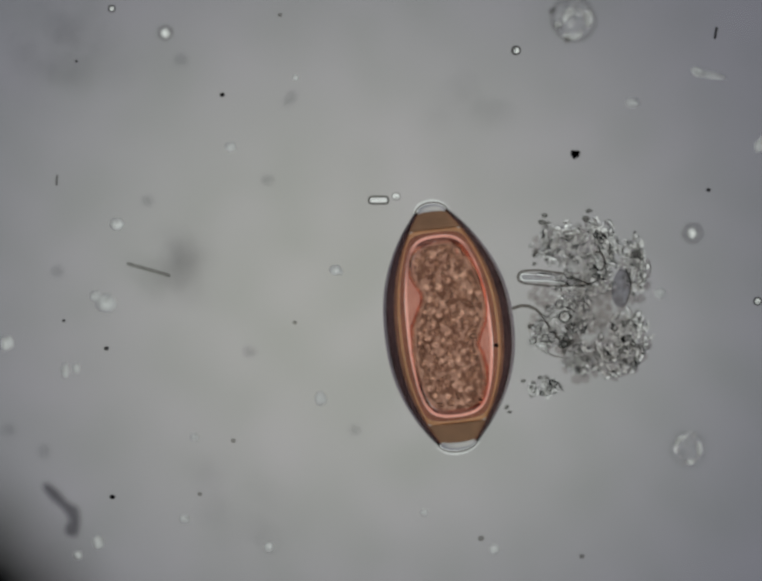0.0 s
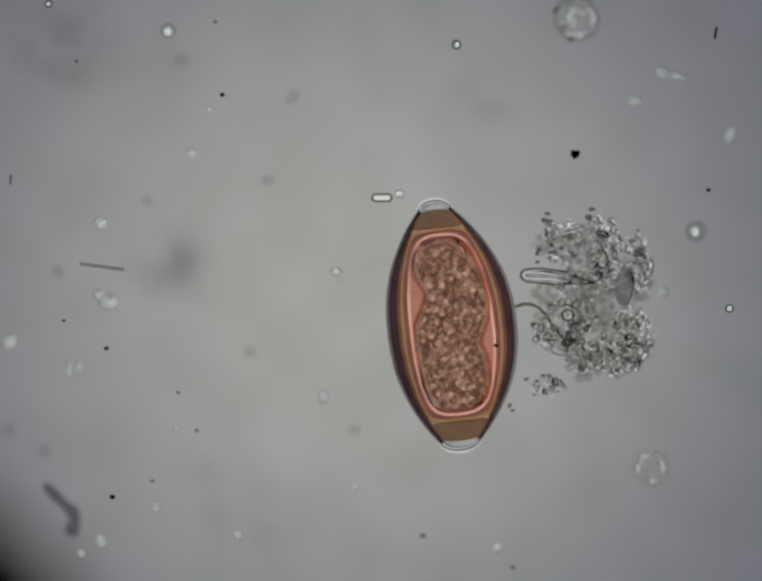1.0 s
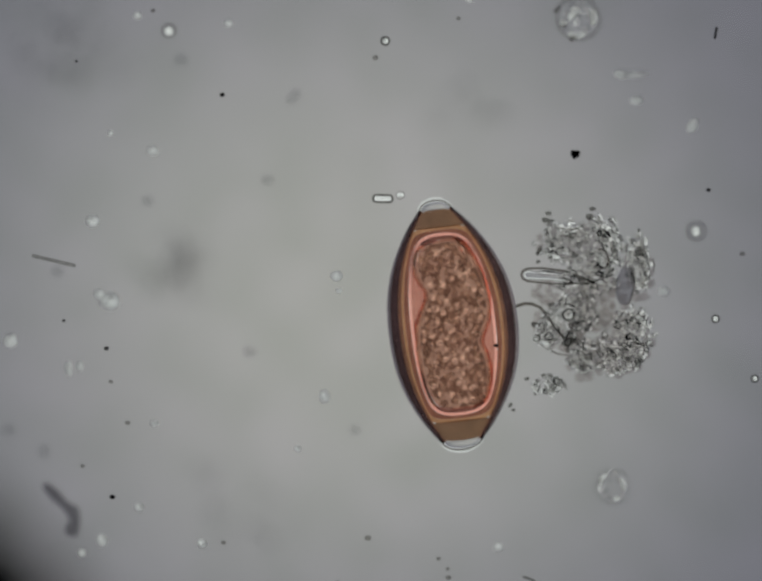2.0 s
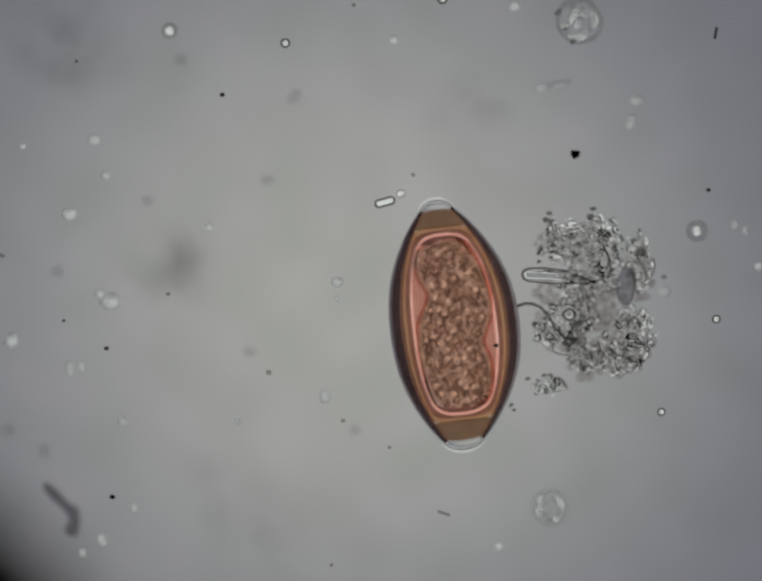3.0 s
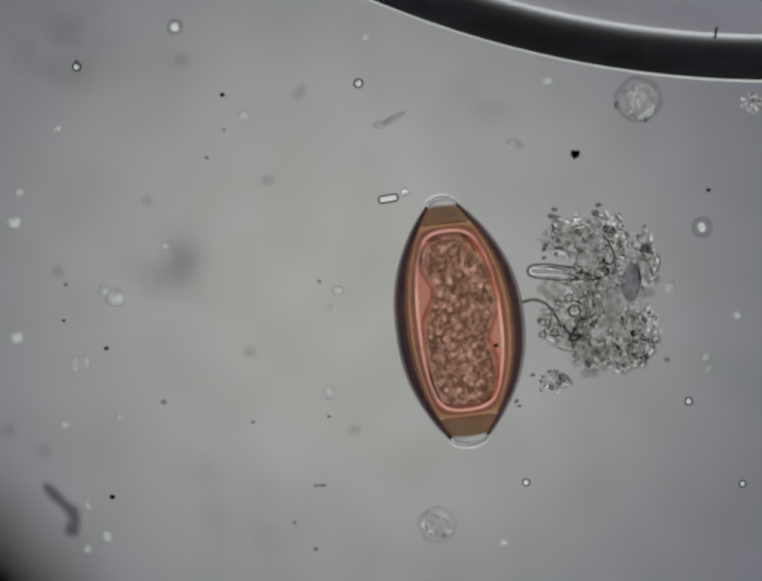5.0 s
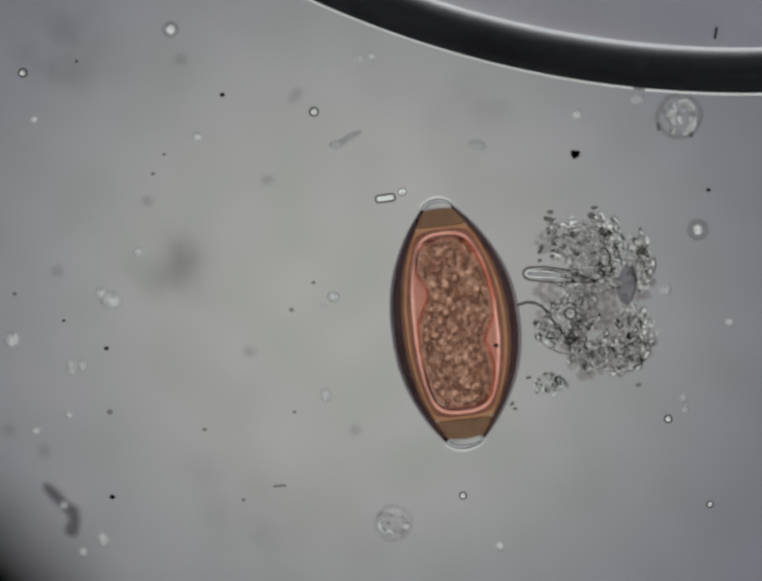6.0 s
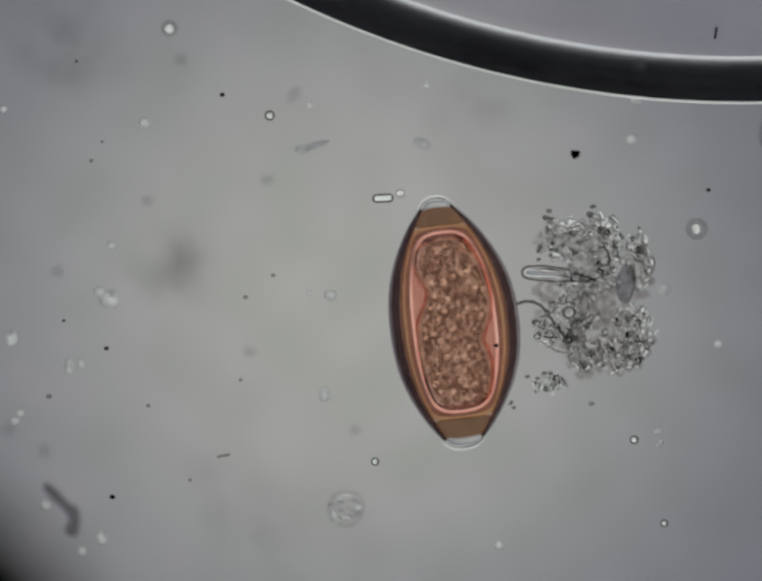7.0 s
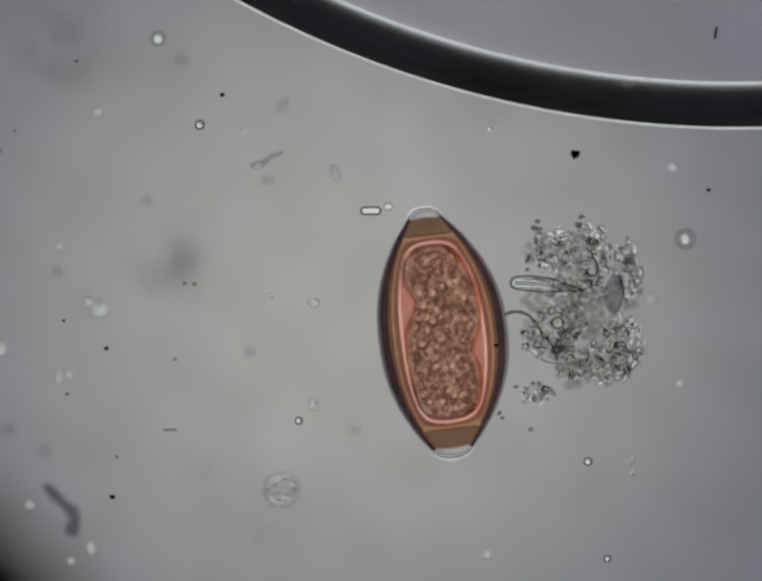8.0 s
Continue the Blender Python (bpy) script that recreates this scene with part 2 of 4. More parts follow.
def rubble(box, step, share, amount, seed, place, grain=9.5, full=0.25):
    """A sheet of clear lumps that run into one another; share(x, y): how thick it lies there, 0 to 1; place(x, y, up): the vertex; grain: a lump's size; full: how much is covered."""
    x0, x1, y0, y1 = box
    bm = bmesh.new()
    grid = {}
    for i in range(int((x1 - x0) / step) + 1):
        for j in range(int((y1 - y0) / step) + 1):
            x, y = x0 + i * step, y0 + j * step
            k = share(x, y)
            if k <= 0:
                continue
            big = noise.noise(Vector((x / 40, y / 40, seed + 20)))
            lump = noise.noise(Vector((x / grain, y / grain, seed))) + 0.5 * noise.noise(Vector((x / grain * 1.83, y / grain * 1.83, seed + 7)))
            grid[i, j] = x, y, max(0.0, (lump + full) * amount * (1 + 0.7 * big)) * min(1.0, k * 3)
    made = {}

    def pair(q):
        if q not in made:
            x, y, h = grid[q]
            made[q] = bm.verts.new(place(x, y, h)), bm.verts.new(place(x, y, -0.05))
        return made[q]

    for i, j in grid:
        four = [(i, j), (i + 1, j), (i + 1, j + 1), (i, j + 1)]
        if all(q in grid for q in four) and any(grid[q][2] > 0 for q in four):
            a = [pair(q) for q in four]
            bm.faces.new([q[0] for q in a])
            bm.faces.new([q[1] for q in reversed(a)])
    return bm


def slab(x0, x1, y0, y1, z0, z1, bevel=0.0):
    bm = bmesh.new()
    m = Matrix.Translation(((x0 + x1) / 2, (y0 + y1) / 2, (z0 + z1) / 2)) @ Matrix.Diagonal((x1 - x0, y1 - y0, z1 - z0, 1))
    bmesh.ops.create_cube(bm, size=1, matrix=m)
    if bevel:
        bmesh.ops.bevel(bm, geom=bm.edges[:], offset=bevel, segments=2, affect="EDGES")
    return bm


MM = 1e-3
U = 1e-4   # one field unit
LAMP_Z = -1.8

# ---- the microscope ----
tagged(mesh_object("glass_slide", slab(-0.6, 0.6, -0.5, 0.8, -0.013, 0, 0.001), "slide", False), "clear flat glass microscope slide under the specimen", "slide", kind="structure")
tagged(mesh_object("cover_glass", slab(-0.5, 0.5, -0.4, 0.75, 0.0203, 0.0213, 0.0003), "slide", False), "thin clear cover glass lying over the wet specimen", "cover glass", kind="structure")


def illuminator():
    lamp = tagged(new("illuminator"), "round microscope lamp with a frosted disc glowing below the slide", "lamp")
    lamp.location = (0, 0, LAMP_Z)
    bm = bmesh.new()
    bmesh.ops.create_circle(bm, cap_ends=True, segments=96, radius=0.28)
    part("diffuser", bm, "lamp", lamp, "glowing frosted glass disc", False)
    # ring outside the field, added so refraction can look brighter than the disc
    prof = [(0.2805, -0.004), (0.75, -0.004), (0.75, 0.0), (0.2805, 0.0)]
    ring = part("lamp_ring", lathe(prof, 96, True), "ring", lamp, "added unseen glowing ring that brightens refracting grains", False)
    ring.rotation_euler = (math.pi / 2, 0, 0)
    prof = [(0.755, -0.06), (0.79, -0.06), (0.79, 0.05), (0.755, 0.05)]
    rim = part("housing", lathe(prof, 96, True), "black", lamp, "blackened metal lamp housing")
    rim.rotation_euler = (math.pi / 2, 0, 0)


illuminator()


def iris_leaf():
    """One leaf of the field diaphragm that reaches into a corner of the field."""
    z = -0.42
    c = at(-10, 1206, z)
    bm = bmesh.new()
    rim = []
    for i in range(25):
        a = math.pi * 2 * i / 24
        r = 0.0165 if 0 <= i <= 6 or i == 24 else 0.030
        rim.append((r * math.cos(a), r * math.sin(a)))
    for zz in (-0.0006, 0.0006):
        bm.faces.new([bm.verts.new((x, y, zz)) for x, y in rim[:-1]])
    top, bot = list(bm.verts)[:24], list(bm.verts)[24:]
    for i in range(24):
        bm.faces.new((top[i], top[(i + 1) % 24], bot[(i + 1) % 24], bot[i]))
    bmesh.ops.recalc_face_normals(bm, faces=bm.faces)
    ob = tagged(mesh_object("iris_leaf", bm, "black", False), "blackened leaf of the diaphragm below the slide", "diaphragm")
    ob.location = c


iris_leaf()

# ---- the whipworm egg ----
LEAN = 6.0   # how far the widest part lies below the middle


def bow(k, s):
    """Half the width of a barrel of half-width k at s along its axis."""
    return k * max(0.0, 1 - (abs(s + LEAN) / 277) ** 2.3)


def outline(k, end, n=132, square=34, low=None):
    """A barrel cut off at both ends with rounded corners, as (x, along) points round it."""
    pts = []
    for i in range(n):
        a = 2 * math.pi * i / n - math.pi / 2
        q = math.copysign(abs(math.sin(a)) ** 0.6, math.sin(a))
        s = q * (end if q > 0 or low is None else low)
        x = bow(k, s * 0.985) * max(0.0, 1 - abs(q) ** square) ** 0.38
        pts.append((math.copysign(x, math.cos(a)), s))
    return pts


def band(outer, inner, section):
    """A closed band between two outlines; section: (share of the way in, height) round its cut."""
    bm = bmesh.new()
    rows = []
    for (xo, so), (xi, si) in zip(outer, inner):
        rows.append([bm.verts.new(Vector((xo + (xi - xo) * q, so + (si - so) * q, h)) * U) for q, h in section])
    n = len(section)
    for a, b in zip(rows, rows[1:] + rows[:1]):
        for k in range(n):
            bm.faces.new((a[k], a[(k + 1) % n], b[(k + 1) % n], b[k]))
    bmesh.ops.recalc_face_normals(bm, faces=bm.faces)
    return bm


def hoop(outer, inner, half):
    """A band rounded above and below."""
    return band(outer, inner, ((0, 0), (0.1, half * 0.7), (0.5, half), (1, half * 0.75), (1, -half * 0.75), (0.5, -half), (0.1, -half * 0.7)))


def prism(outer, inner, high):
    """A thin wedge, thickest at its inner edge, which bends the lamp's light."""
    return band(outer, inner, ((0, 0), (1, high), (1, -high)))


def wedge(outer, inner, slope):
    """A clear sheet between two outlines that thickens inwards at one slope."""
    bm = bmesh.new()
    rows = []
    for (xo, so), (xi, si) in zip(outer, inner):
        h = slope * math.hypot(xi - xo, si - so) * min(1.0, max(0.08, (172 - abs(si)) / 14))
        rows.append([bm.verts.new(Vector(c) * U) for c in ((xo, so, 0), (xi, si, h), (xi, si, -h))])
    for a, b in zip(rows, rows[1:] + rows[:1]):
        for k in range(3):
            bm.faces.new((a[k], a[(k + 1) % 3], b[(k + 1) % 3], b[k]))
    bmesh.ops.recalc_face_normals(bm, faces=bm.faces)
    return bm


# left and right edges of the lobed embryo along the egg's axis
LOBES = [(-175, -16, 20), (-170, -40, 38), (-163, -50, 46), (-150, -58, 54), (-121, -68, 63), (-90, -73, 63), (-62, -75, 58), (-45, -76, 50), (-28, -75, 57), (6, -72, 74), (25, -62, 77), (44, -52, 78), (58, -45, 78), (70, -44, 76), (84, -52, 73), (105, -62, 67), (130, -62, 57), (153, -52, 44), (167, -30, 35), (175, -2, 22)]


def edges_at(s):
    return [float(np.mean([np.interp(s + d, [r[0] for r in LOBES], [r[k] for r in LOBES]) for d in (-3, 0, 3)])) for k in (1, 2)]


def egg():
    e = tagged(new("whipworm_egg"), "brown barrel-shaped parasite egg with clear plugs at both ends", "egg")
    # thick shell wall, left and right of the axis; its grey outer band imitates a blurred edge
    for name, ko, ki, mat, label in (("shell_edge", 132.5, 127.5, "shelledge", "thin greyish band added to soften the shell's outer edge"), ("shell", 127.2, 110.5, "shell", "dark brown thick egg shell"), ("shell_layer", 110.2, 103.3, "shellin", "lighter brown inner part of the shell")):
        bm = bmesh.new()
        for side in (1, -1):
            rows = []
            for i in range(61):
                s = -241 + 479 * i / 60
                ro, ri = bow(ko, s), bow(ki, s)
                h = min(50, ri)
                rows.append([bm.verts.new(Vector(c) * U) for c in ((side * ro, s, 0), (side * (ro * 0.85 + ri * 0.15), s, h * 0.6), (side * (ro + ri) / 2, s, h), (side * ri, s, h * 0.8), (side * ri, s, -h * 0.8), (side * (ro + ri) / 2, s, -h), (side * (ro * 0.85 + ri * 0.15), s, -h * 0.6))])
            for a, b in zip(rows, rows[1:]):
                for k in range(7):
                    bm.faces.new((a[k], a[(k + 1) % 7], b[(k + 1) % 7], b[k]))
            bm.faces.new(rows[0])
            bm.faces.new(rows[-1][::-1])
        bmesh.ops.recalc_face_normals(bm, faces=bm.faces)
        part(name, bm, mat, e, label)
    part("inner_shell", hoop(outline(103.0, 202, square=90), outline(97.3, 195.4), 20), "gold", e, "golden inner layer of the shell")
    part("lining", hoop(outline(97.0, 195.1), outline(87.3, 188.4, square=15), 20), "seam", e, "thin red-brown lining")
    # prism added to show the bright focus fringe round the embryo
    part("bright_line", prism(outline(87.0, 188.1, square=15), outline(80.6, 182.4, square=14), 3.1), "glint", e, "added clear wedge for the bright fringe round the chamber", False).location = (0, 0, 25 * U)
    prof = [(bow(132.5, s), s) for s in np.linspace(-241, 238, 49)]
    part("outer_skin", lathe([((r + 2.0) * U, s * U) for r, s in [(-2.0, -243)] + prof + [(-2.0, 240)]], 72), "skin", e, "clear outer skin of the egg").scale = (1, 1, 0.56)
    outer = outline(81.0, 182.8, square=14)
    inner = []
    for x, s in outer:
        lo, hi = edges_at(s * 0.958)
        inner.append((hi - 1 if x > 0 else lo + 1, s * 0.958))
    part("yolk_fluid", hoop(outer, inner, 20), "pink", e, "translucent pink fluid round the embryo")
    # wedge added to bend brighter light through the pink fluid
    part("fluid_surface", wedge(outer, inner, 0.3), "sheen", e, "clear wedge added to brighten the pink fluid", False).location = (0, 0, 34 * U)
    for sg, tip in ((1, 238), (-1, 241)):
        wide = bow(132.5, sg * tip)
        prof = [(0, 201.6), (40, 201.2), (bow(104.5, sg * 200), 200), (bow(104.5, sg * 220), 220), (bow(104.5, sg * (tip - 4)), tip - 4), (20, tip - 1), (0, tip)]
        part("collar", lathe([(r * U, sg * s * U) for r, s in prof], 40), "collar", e, "amber collar below the plug").scale = (1, 1, 0.8)
        prof = [(0, tip + 2), (wide - 7, tip)] + [((wide - 3) * math.cos(a), tip + 17 * math.sin(a)) for a in np.linspace(0, math.pi / 2, 9)][:-1] + [(0, tip + 17)]
        part("polar_plug", lathe([(r * U, sg * s * U) for r, s in prof], 40), "plug", e, "clear domed mucus plug")
        arc = np.linspace(0.0, math.pi, 25)
        part("plug_rim", tube([(wide * math.cos(a) * U, sg * (tip - 5 + 23 * math.sin(a)) * U, 0) for a in arc], 1.7 * U, 6), "plugline", e, "thin dark outline of the plug")
        # the bright halo outside the plug, put in as a clear wedge
        bm = bmesh.new()
        rows = []
        for a in arc[1:-1]:
            w = 4.2 * math.sin(a) + 0.6
            rows.append([bm.verts.new(Vector(((wide + 2.5 + w * q) * math.cos(a), sg * (tip - 5 + (25.5 + w * q) * math.sin(a)), h * w)) * U) for q, h in ((0, 0), (0.5, 0.27), (1, 0), (0.5, -0.27))])
        for a, b in zip(rows, rows[1:]):
            for k in range(4):
                bm.faces.new((a[k], a[(k + 1) % 4], b[(k + 1) % 4], b[k]))
        bm.faces.new(rows[0])
        bm.faces.new(rows[-1][::-1])
        bmesh.ops.recalc_face_normals(bm, faces=bm.faces)
        part("plug_halo", bm, "lip", e, "added clear wedge for the bright halo round the plug", False)
    # the lobed embryo, with granules crowded under its upper surface
    bm = bmesh.new()
    rings, seg, n = [], 40, 72

    def height(x, s):
        lo, hi = edges_at(s)
        q = (x - (lo + hi) / 2) / max(1.0, (hi - lo) / 2)
        return 0.28 * (hi - lo) / 2 * math.sqrt(max(0.0, 1 - q * q)), abs(q)

    for i in range(n + 1):
        s = -175 + 350 * i / n
        lo, hi = edges_at(s)
        c, w = (lo + hi) / 2, (hi - lo) / 2
        rings.append([bm.verts.new(((c + w * math.cos(2 * math.pi * k / seg)) * U, s * U, 0.28 * w * math.sin(2 * math.pi * k / seg) * U)) for k in range(seg)])
    for a, b in zip(rings, rings[1:]):
        for k in range(seg):
            bm.faces.new((a[k], a[(k + 1) % seg], b[(k + 1) % seg], b[k]))
    bm.faces.new(rings[0])
    bm.faces.new(rings[-1][::-1])
    bmesh.ops.recalc_face_normals(bm, faces=bm.faces)
    body = part("embryo", bm, "embryo", e, "lobed tan embryo filled with granules")
    rim = [(edges_at(s)[0], s) for s in np.linspace(-174, 172, 70)] + [(edges_at(s)[1], s) for s in np.linspace(172, -174, 70)]
    part("embryo_edge", tube([(x * U, s * U, 2 * U) for x, s in rim + rim[:1]], 1.2 * U, 6), "edge", body, "dark red edge of the embryo")

    def lie(x, s, up):
        return Vector((x, s, 27 + up)) * U

    rng = random.Random(5)
    spots = scatter(rng, lambda x, s: height(x, s)[1] < 0.83 and -164 < s < 160, (-80, 90, -180, 172), 14, 6000)
    spots = [(x, s, rng.uniform(4.4, 7.8), rng.uniform(0.78, 1.28), rng.uniform(0, 3), rng.uniform(0.6, 1.0)) for x, s in spots]
    tagged(part("granule", crumbs(spots, 0.9, 0.68, 1.0, lie), "bead", body, "bright uneven yolk granules", False), kind="stuff")
    bm = rubble((-80, 90, -172, 168), 1.1, lambda x, s: 0.93 - height(x, s)[1], 4, 4.4, lambda x, s, up: Vector((x, s, 14 + up)) * U, 9.5, 0.02)
    tagged(part("dark_granule", bm, "yolkgap", body, "crowded brown matter between the granules"), kind="stuff")
    # the shell bends a little: both ends lie to one side of its middle
    for ob in e.children:
        if ob is not body:
            for v in ob.data.vertices:
                v.co.x -= 9 * U * (v.co.y / (245 * U)) ** 2
    return e


EGG = egg()


# ---- the debris beside it ----
def debris():
    """A clump of clear grains, rods and flakes, in field units about its middle (1210, 620)."""
    d = tagged(new("debris_clump"), "loose grey clump of clear grains, rods and flakes", "debris")

    def loc(x, y, z=15.5):
        return Vector(((x - 1210) * U, (620 - y) * U, z * MM))

    rng = random.Random(11)
    blobs = [(1160, 505, 66, 44), (1225, 515, 48, 62), (1302, 545, 28, 58), (1120, 690, 36, 32), (1165, 650, 50, 42), (1290, 695, 42, 56), (1190, 738, 34, 36), (1245, 720, 34, 26), (1265, 745, 42, 32), (1200, 580, 60, 30), (1116, 798, 34, 19)]

    def inside(x, y):
        return any(((x - a) / w) ** 2 + ((y - b) / h) ** 2 < rng.uniform(0.4, 1.25) for a, b, w, h in blobs)

    def share(x, y):
        if math.hypot(x - 1158, y - 652) < 15:
            return 0.0
        ragged = 0.55 * noise.noise(Vector((x / 22, y / 22, 3.3))) + 0.35 * noise.noise(Vector((x / 9, y / 9, 6.1)))
        return max(1 - ((x - a) / w) ** 2 - ((y - b) / h) ** 2 for a, b, w, h in blobs) + ragged

    for z, amount, seed in ((14.6, 8.8, 2.5), (10.0, 5.6, 9.5)):
        bm = rubble((1050, 1350, 425, 850), 1.2, lambda x, y: share(x, y) - (0.15 if seed > 5 else 0), amount, seed, lambda x, y, up: loc(x, y, z + up * 0.1), 10.5, 0.2)
        tagged(part("grain_mass", bm, "grain", d, "clear glassy matter in lumpy crumbs"), kind="stuff")
    spots = [(x, y, rng.uniform(4.5, 9), rng.uniform(0.7, 1.4), rng.uniform(0, 3), rng.uniform(0.6, 1.0)) for x, y in scatter(rng, inside, (1060, 1345, 430, 845), 20, 7000) if math.hypot(x - 1158, y - 652) > 22]
    tagged(part("grain", crumbs(spots, 1.1, 0.66, 1.4, lambda x, y, up: loc(x, y, 16.5 + up * 0.1)), "grain", d, "clear glassy grains", False), kind="stuff")
    # soft grey matter, deep in the clump and out of focus
    deep = [(1225, 650, 55, 75), (1255, 745, 50, 35), (1195, 745, 34, 40), (1216, 508, 26, 50), (1308, 560, 24, 55), (1160, 700, 40, 26), (1295, 705, 34, 50), (1155, 505, 50, 36), (1120, 665, 28, 40), (1160, 600, 60, 30)]
    spread = scatter(rng, lambda x, y: any(((x - a) / w) ** 2 + ((y - b) / h) ** 2 < rng.uniform(0.3, 1.3) for a, b, w, h in deep), (1070, 1340, 440, 800), 15, 7000)
    bm = bmesh.new()
    for i, (x, y) in enumerate(spread):
        ball(bm, loc(x, y, rng.uniform(0.8, 2.2)), rng.uniform(7, 10.5) * U, 14, 8, (1.0, rng.uniform(0.7, 1.0), 0.5), rng.uniform(0, 3), 0.8, i)
    tagged(part("haze", bm, "haze", d, "brownish translucent matter deep in the clump"), kind="stuff")
    for x, y, w, h, turn in ((1222, 640, 42, 52, 0.2), (1240, 722, 34, 26, 0.5), (1172, 690, 26, 22, 0.1)):
        bm = bmesh.new()
        ball(bm, loc(x, y, 0.45), 1 * U, 32, 14, (w, h, 2), turn, 0.6, x * 0.013)
        part("veil", bm, "veil", d, "faint brown veil under the clump")
    bm = bmesh.new()
    for i, (x, y) in enumerate(scatter(rng, inside, (1070, 1335, 440, 840), 24, 6000)):
        ball(bm, loc(x, y, rng.uniform(4, 8)), rng.uniform(4, 8) * U, 12, 8, (1.3, rng.uniform(0.4, 1.0), 0.5), rng.uniform(0, 3), 0.9, i)
    tagged(part("dark_grain", bm, "darkgrain", d, "small dark grains"), kind="stuff")
    for x, y, r, a in ((1118, 443, 6, 0.2), (1112, 457, 7, 0.1), (1208, 434, 6, 0.2), (1203, 450, 9, -0.5), (1097, 524, 6, 0.8), (1097, 543, 5, 0.3), (1231, 489, 7, -0.5), (1304, 480, 5, 1.5), (1308, 522, 13, 0.3), (1237, 483, 6, 1.2), (1262, 538, 6, 0.2), (1160, 708, 13, 0.4), (1088, 672, 6, 0.2), (1074, 784, 5, 0.1), (1092, 795, 5, 0.3), (1108, 777, 5, 0.2), (1308, 746, 7, -0.4), (1262, 738, 10, 0.1), (1040, 838, 5, 0.9), (1046, 848, 4, 0.2)):
        bm = bmesh.new()
        ball(bm, loc(x, y, 12), 0.85 * r * U, 16, 10, (1.15, 0.75, 0.5), a, 0.9, x * 0.37 + y)
        part("dark_grain", bm, "darkgrain", d, "soft dark grain at the clump's edge")
    # the long rod: clear, with a dark wall that tapers to a point
    rod = part("rod", tube([loc(1074, 570), loc(1130, 574), loc(1205, 586)], 9.5 * U, 14, lambda s: 1 - 0.45 * s), "clear", d, "long clear rod with a round end")
    wall = [(1213, 586), (1150, 562), (1105, 556), (1074, 557), (1065, 561), (1061, 569), (1064, 578), (1074, 583), (1130, 589), (1160, 588), (1213, 586)]
    part("rod_wall", tube([loc(x, y, 15.6) for x, y in wall], 2.1 * U, 6), "thread", rod, "dark wall of the rod")
    part("filament", tube([loc(1053, 634), loc(1068, 629), loc(1084, 630), loc(1100, 637), loc(1112, 650), loc(1128, 675), loc(1150, 702)], 3.4 * U, 8, lambda s: 1 - 0.5 * max(0.0, s - 0.3)), "thread", d, "thin curved dark filament")
    for x0, y0, x1, y1 in ((1108, 702, 1142, 702), (1112, 722, 1160, 736), (1155, 478, 1185, 470), (1148, 489, 1172, 492), (1247, 505, 1254, 530), (1332, 540, 1333, 562), (1330, 570, 1308, 588), (1290, 708, 1318, 712), (1190, 745, 1186, 768)):
        mid = ((x0 + x1) / 2 + (y1 - y0) * 0.12, (y0 + y1) / 2 + (x1 - x0) * 0.08)
        part("strand", tube([loc(x0, y0, 16), loc(*mid, 16), loc(x1, y1, 16)], 2.0 * U, 7, lambda s: 1 - 0.5 * abs(2 * s - 1)), "strand", d, "short dark curved strand")
    bm = bmesh.new()
    ball(bm, loc(1274, 592, 17.8), 1 * U, 20, 12, (19, 40, 6), -0.1, 0.15, 4)
    flake = part("flake", bm, "flake", d, "slate grey lens-shaped flake")
    part("flake_edge", tube([loc(1283, 553, 18.3), loc(1292, 572, 18.3), loc(1293, 598, 18.3), loc(1285, 624, 18.3), loc(1275, 634, 18.3)], 1.8 * U, 6, lambda s: 1 - 0.6 * abs(2 * s - 1)), "thread", flake, "dark edge of the flake")
    # bright slips of clear matter
    for x, y, w, h, a in ((1228, 540, 7, 18, 0.0), (1205, 718, 16, 5, 0.15), (1133, 536, 8, 6, 0.4), (1180, 508, 7, 9, 0.2), (1165, 462, 8, 5, -0.2), (1112, 714, 10, 4, 0.2), (1185, 740, 7, 6, 0.5), (1118, 565, 22, 4, 0.1), (1305, 545, 6, 5, 0), (1258, 545, 6, 4, 0.3), (1295, 575, 5, 12, 0.1), (1150, 594, 30, 3, 0.1), (1128, 650, 6, 5, 0.2), (1150, 610, 8, 5, 0.2), (1290, 640, 4, 12, -0.4), (1280, 665, 6, 6, 0)):
        bm = lentil(1, (w, h, 1), x * 0.1)
        bmesh.ops.scale(bm, verts=bm.verts, vec=(1, 1, min(w, h)))
        bmesh.ops.rotate(bm, verts=bm.verts, matrix=Matrix.Rotation(-a, 3, "Z"))
        bmesh.ops.translate(bm, verts=bm.verts, vec=loc(x, y, 18))
        part("clear_slip", bm, "pale", d, "bright slip of clear matter", False)
    part("crystal_edge", tube([loc(1218, 548, 17), loc(1228, 556, 17), loc(1238, 552, 17), loc(1241, 538, 17), loc(1234, 520, 17), loc(1222, 518, 17)], 2.2 * U, 6), "thread", d, "dark edge of an upright crystal")
    # each droplet's dark refracted edge is coloured in as a ring
    for x, y, r in ((1158, 652, 14), (1155, 708, 9)):
        bm = lentil(0.6 * r, (1, 1, 1), r)
        for v in bm.verts:
            v.co.x += 0.26 * abs(v.co.z)
        bmesh.ops.translate(bm, verts=bm.verts, vec=loc(x, y, 18.6))
        part("droplet", bm, "pale", d, "small bright round droplet", False)
        bm = torus(0.62 * r, r)
        bmesh.ops.translate(bm, verts=bm.verts, vec=loc(x, y, 18.6))
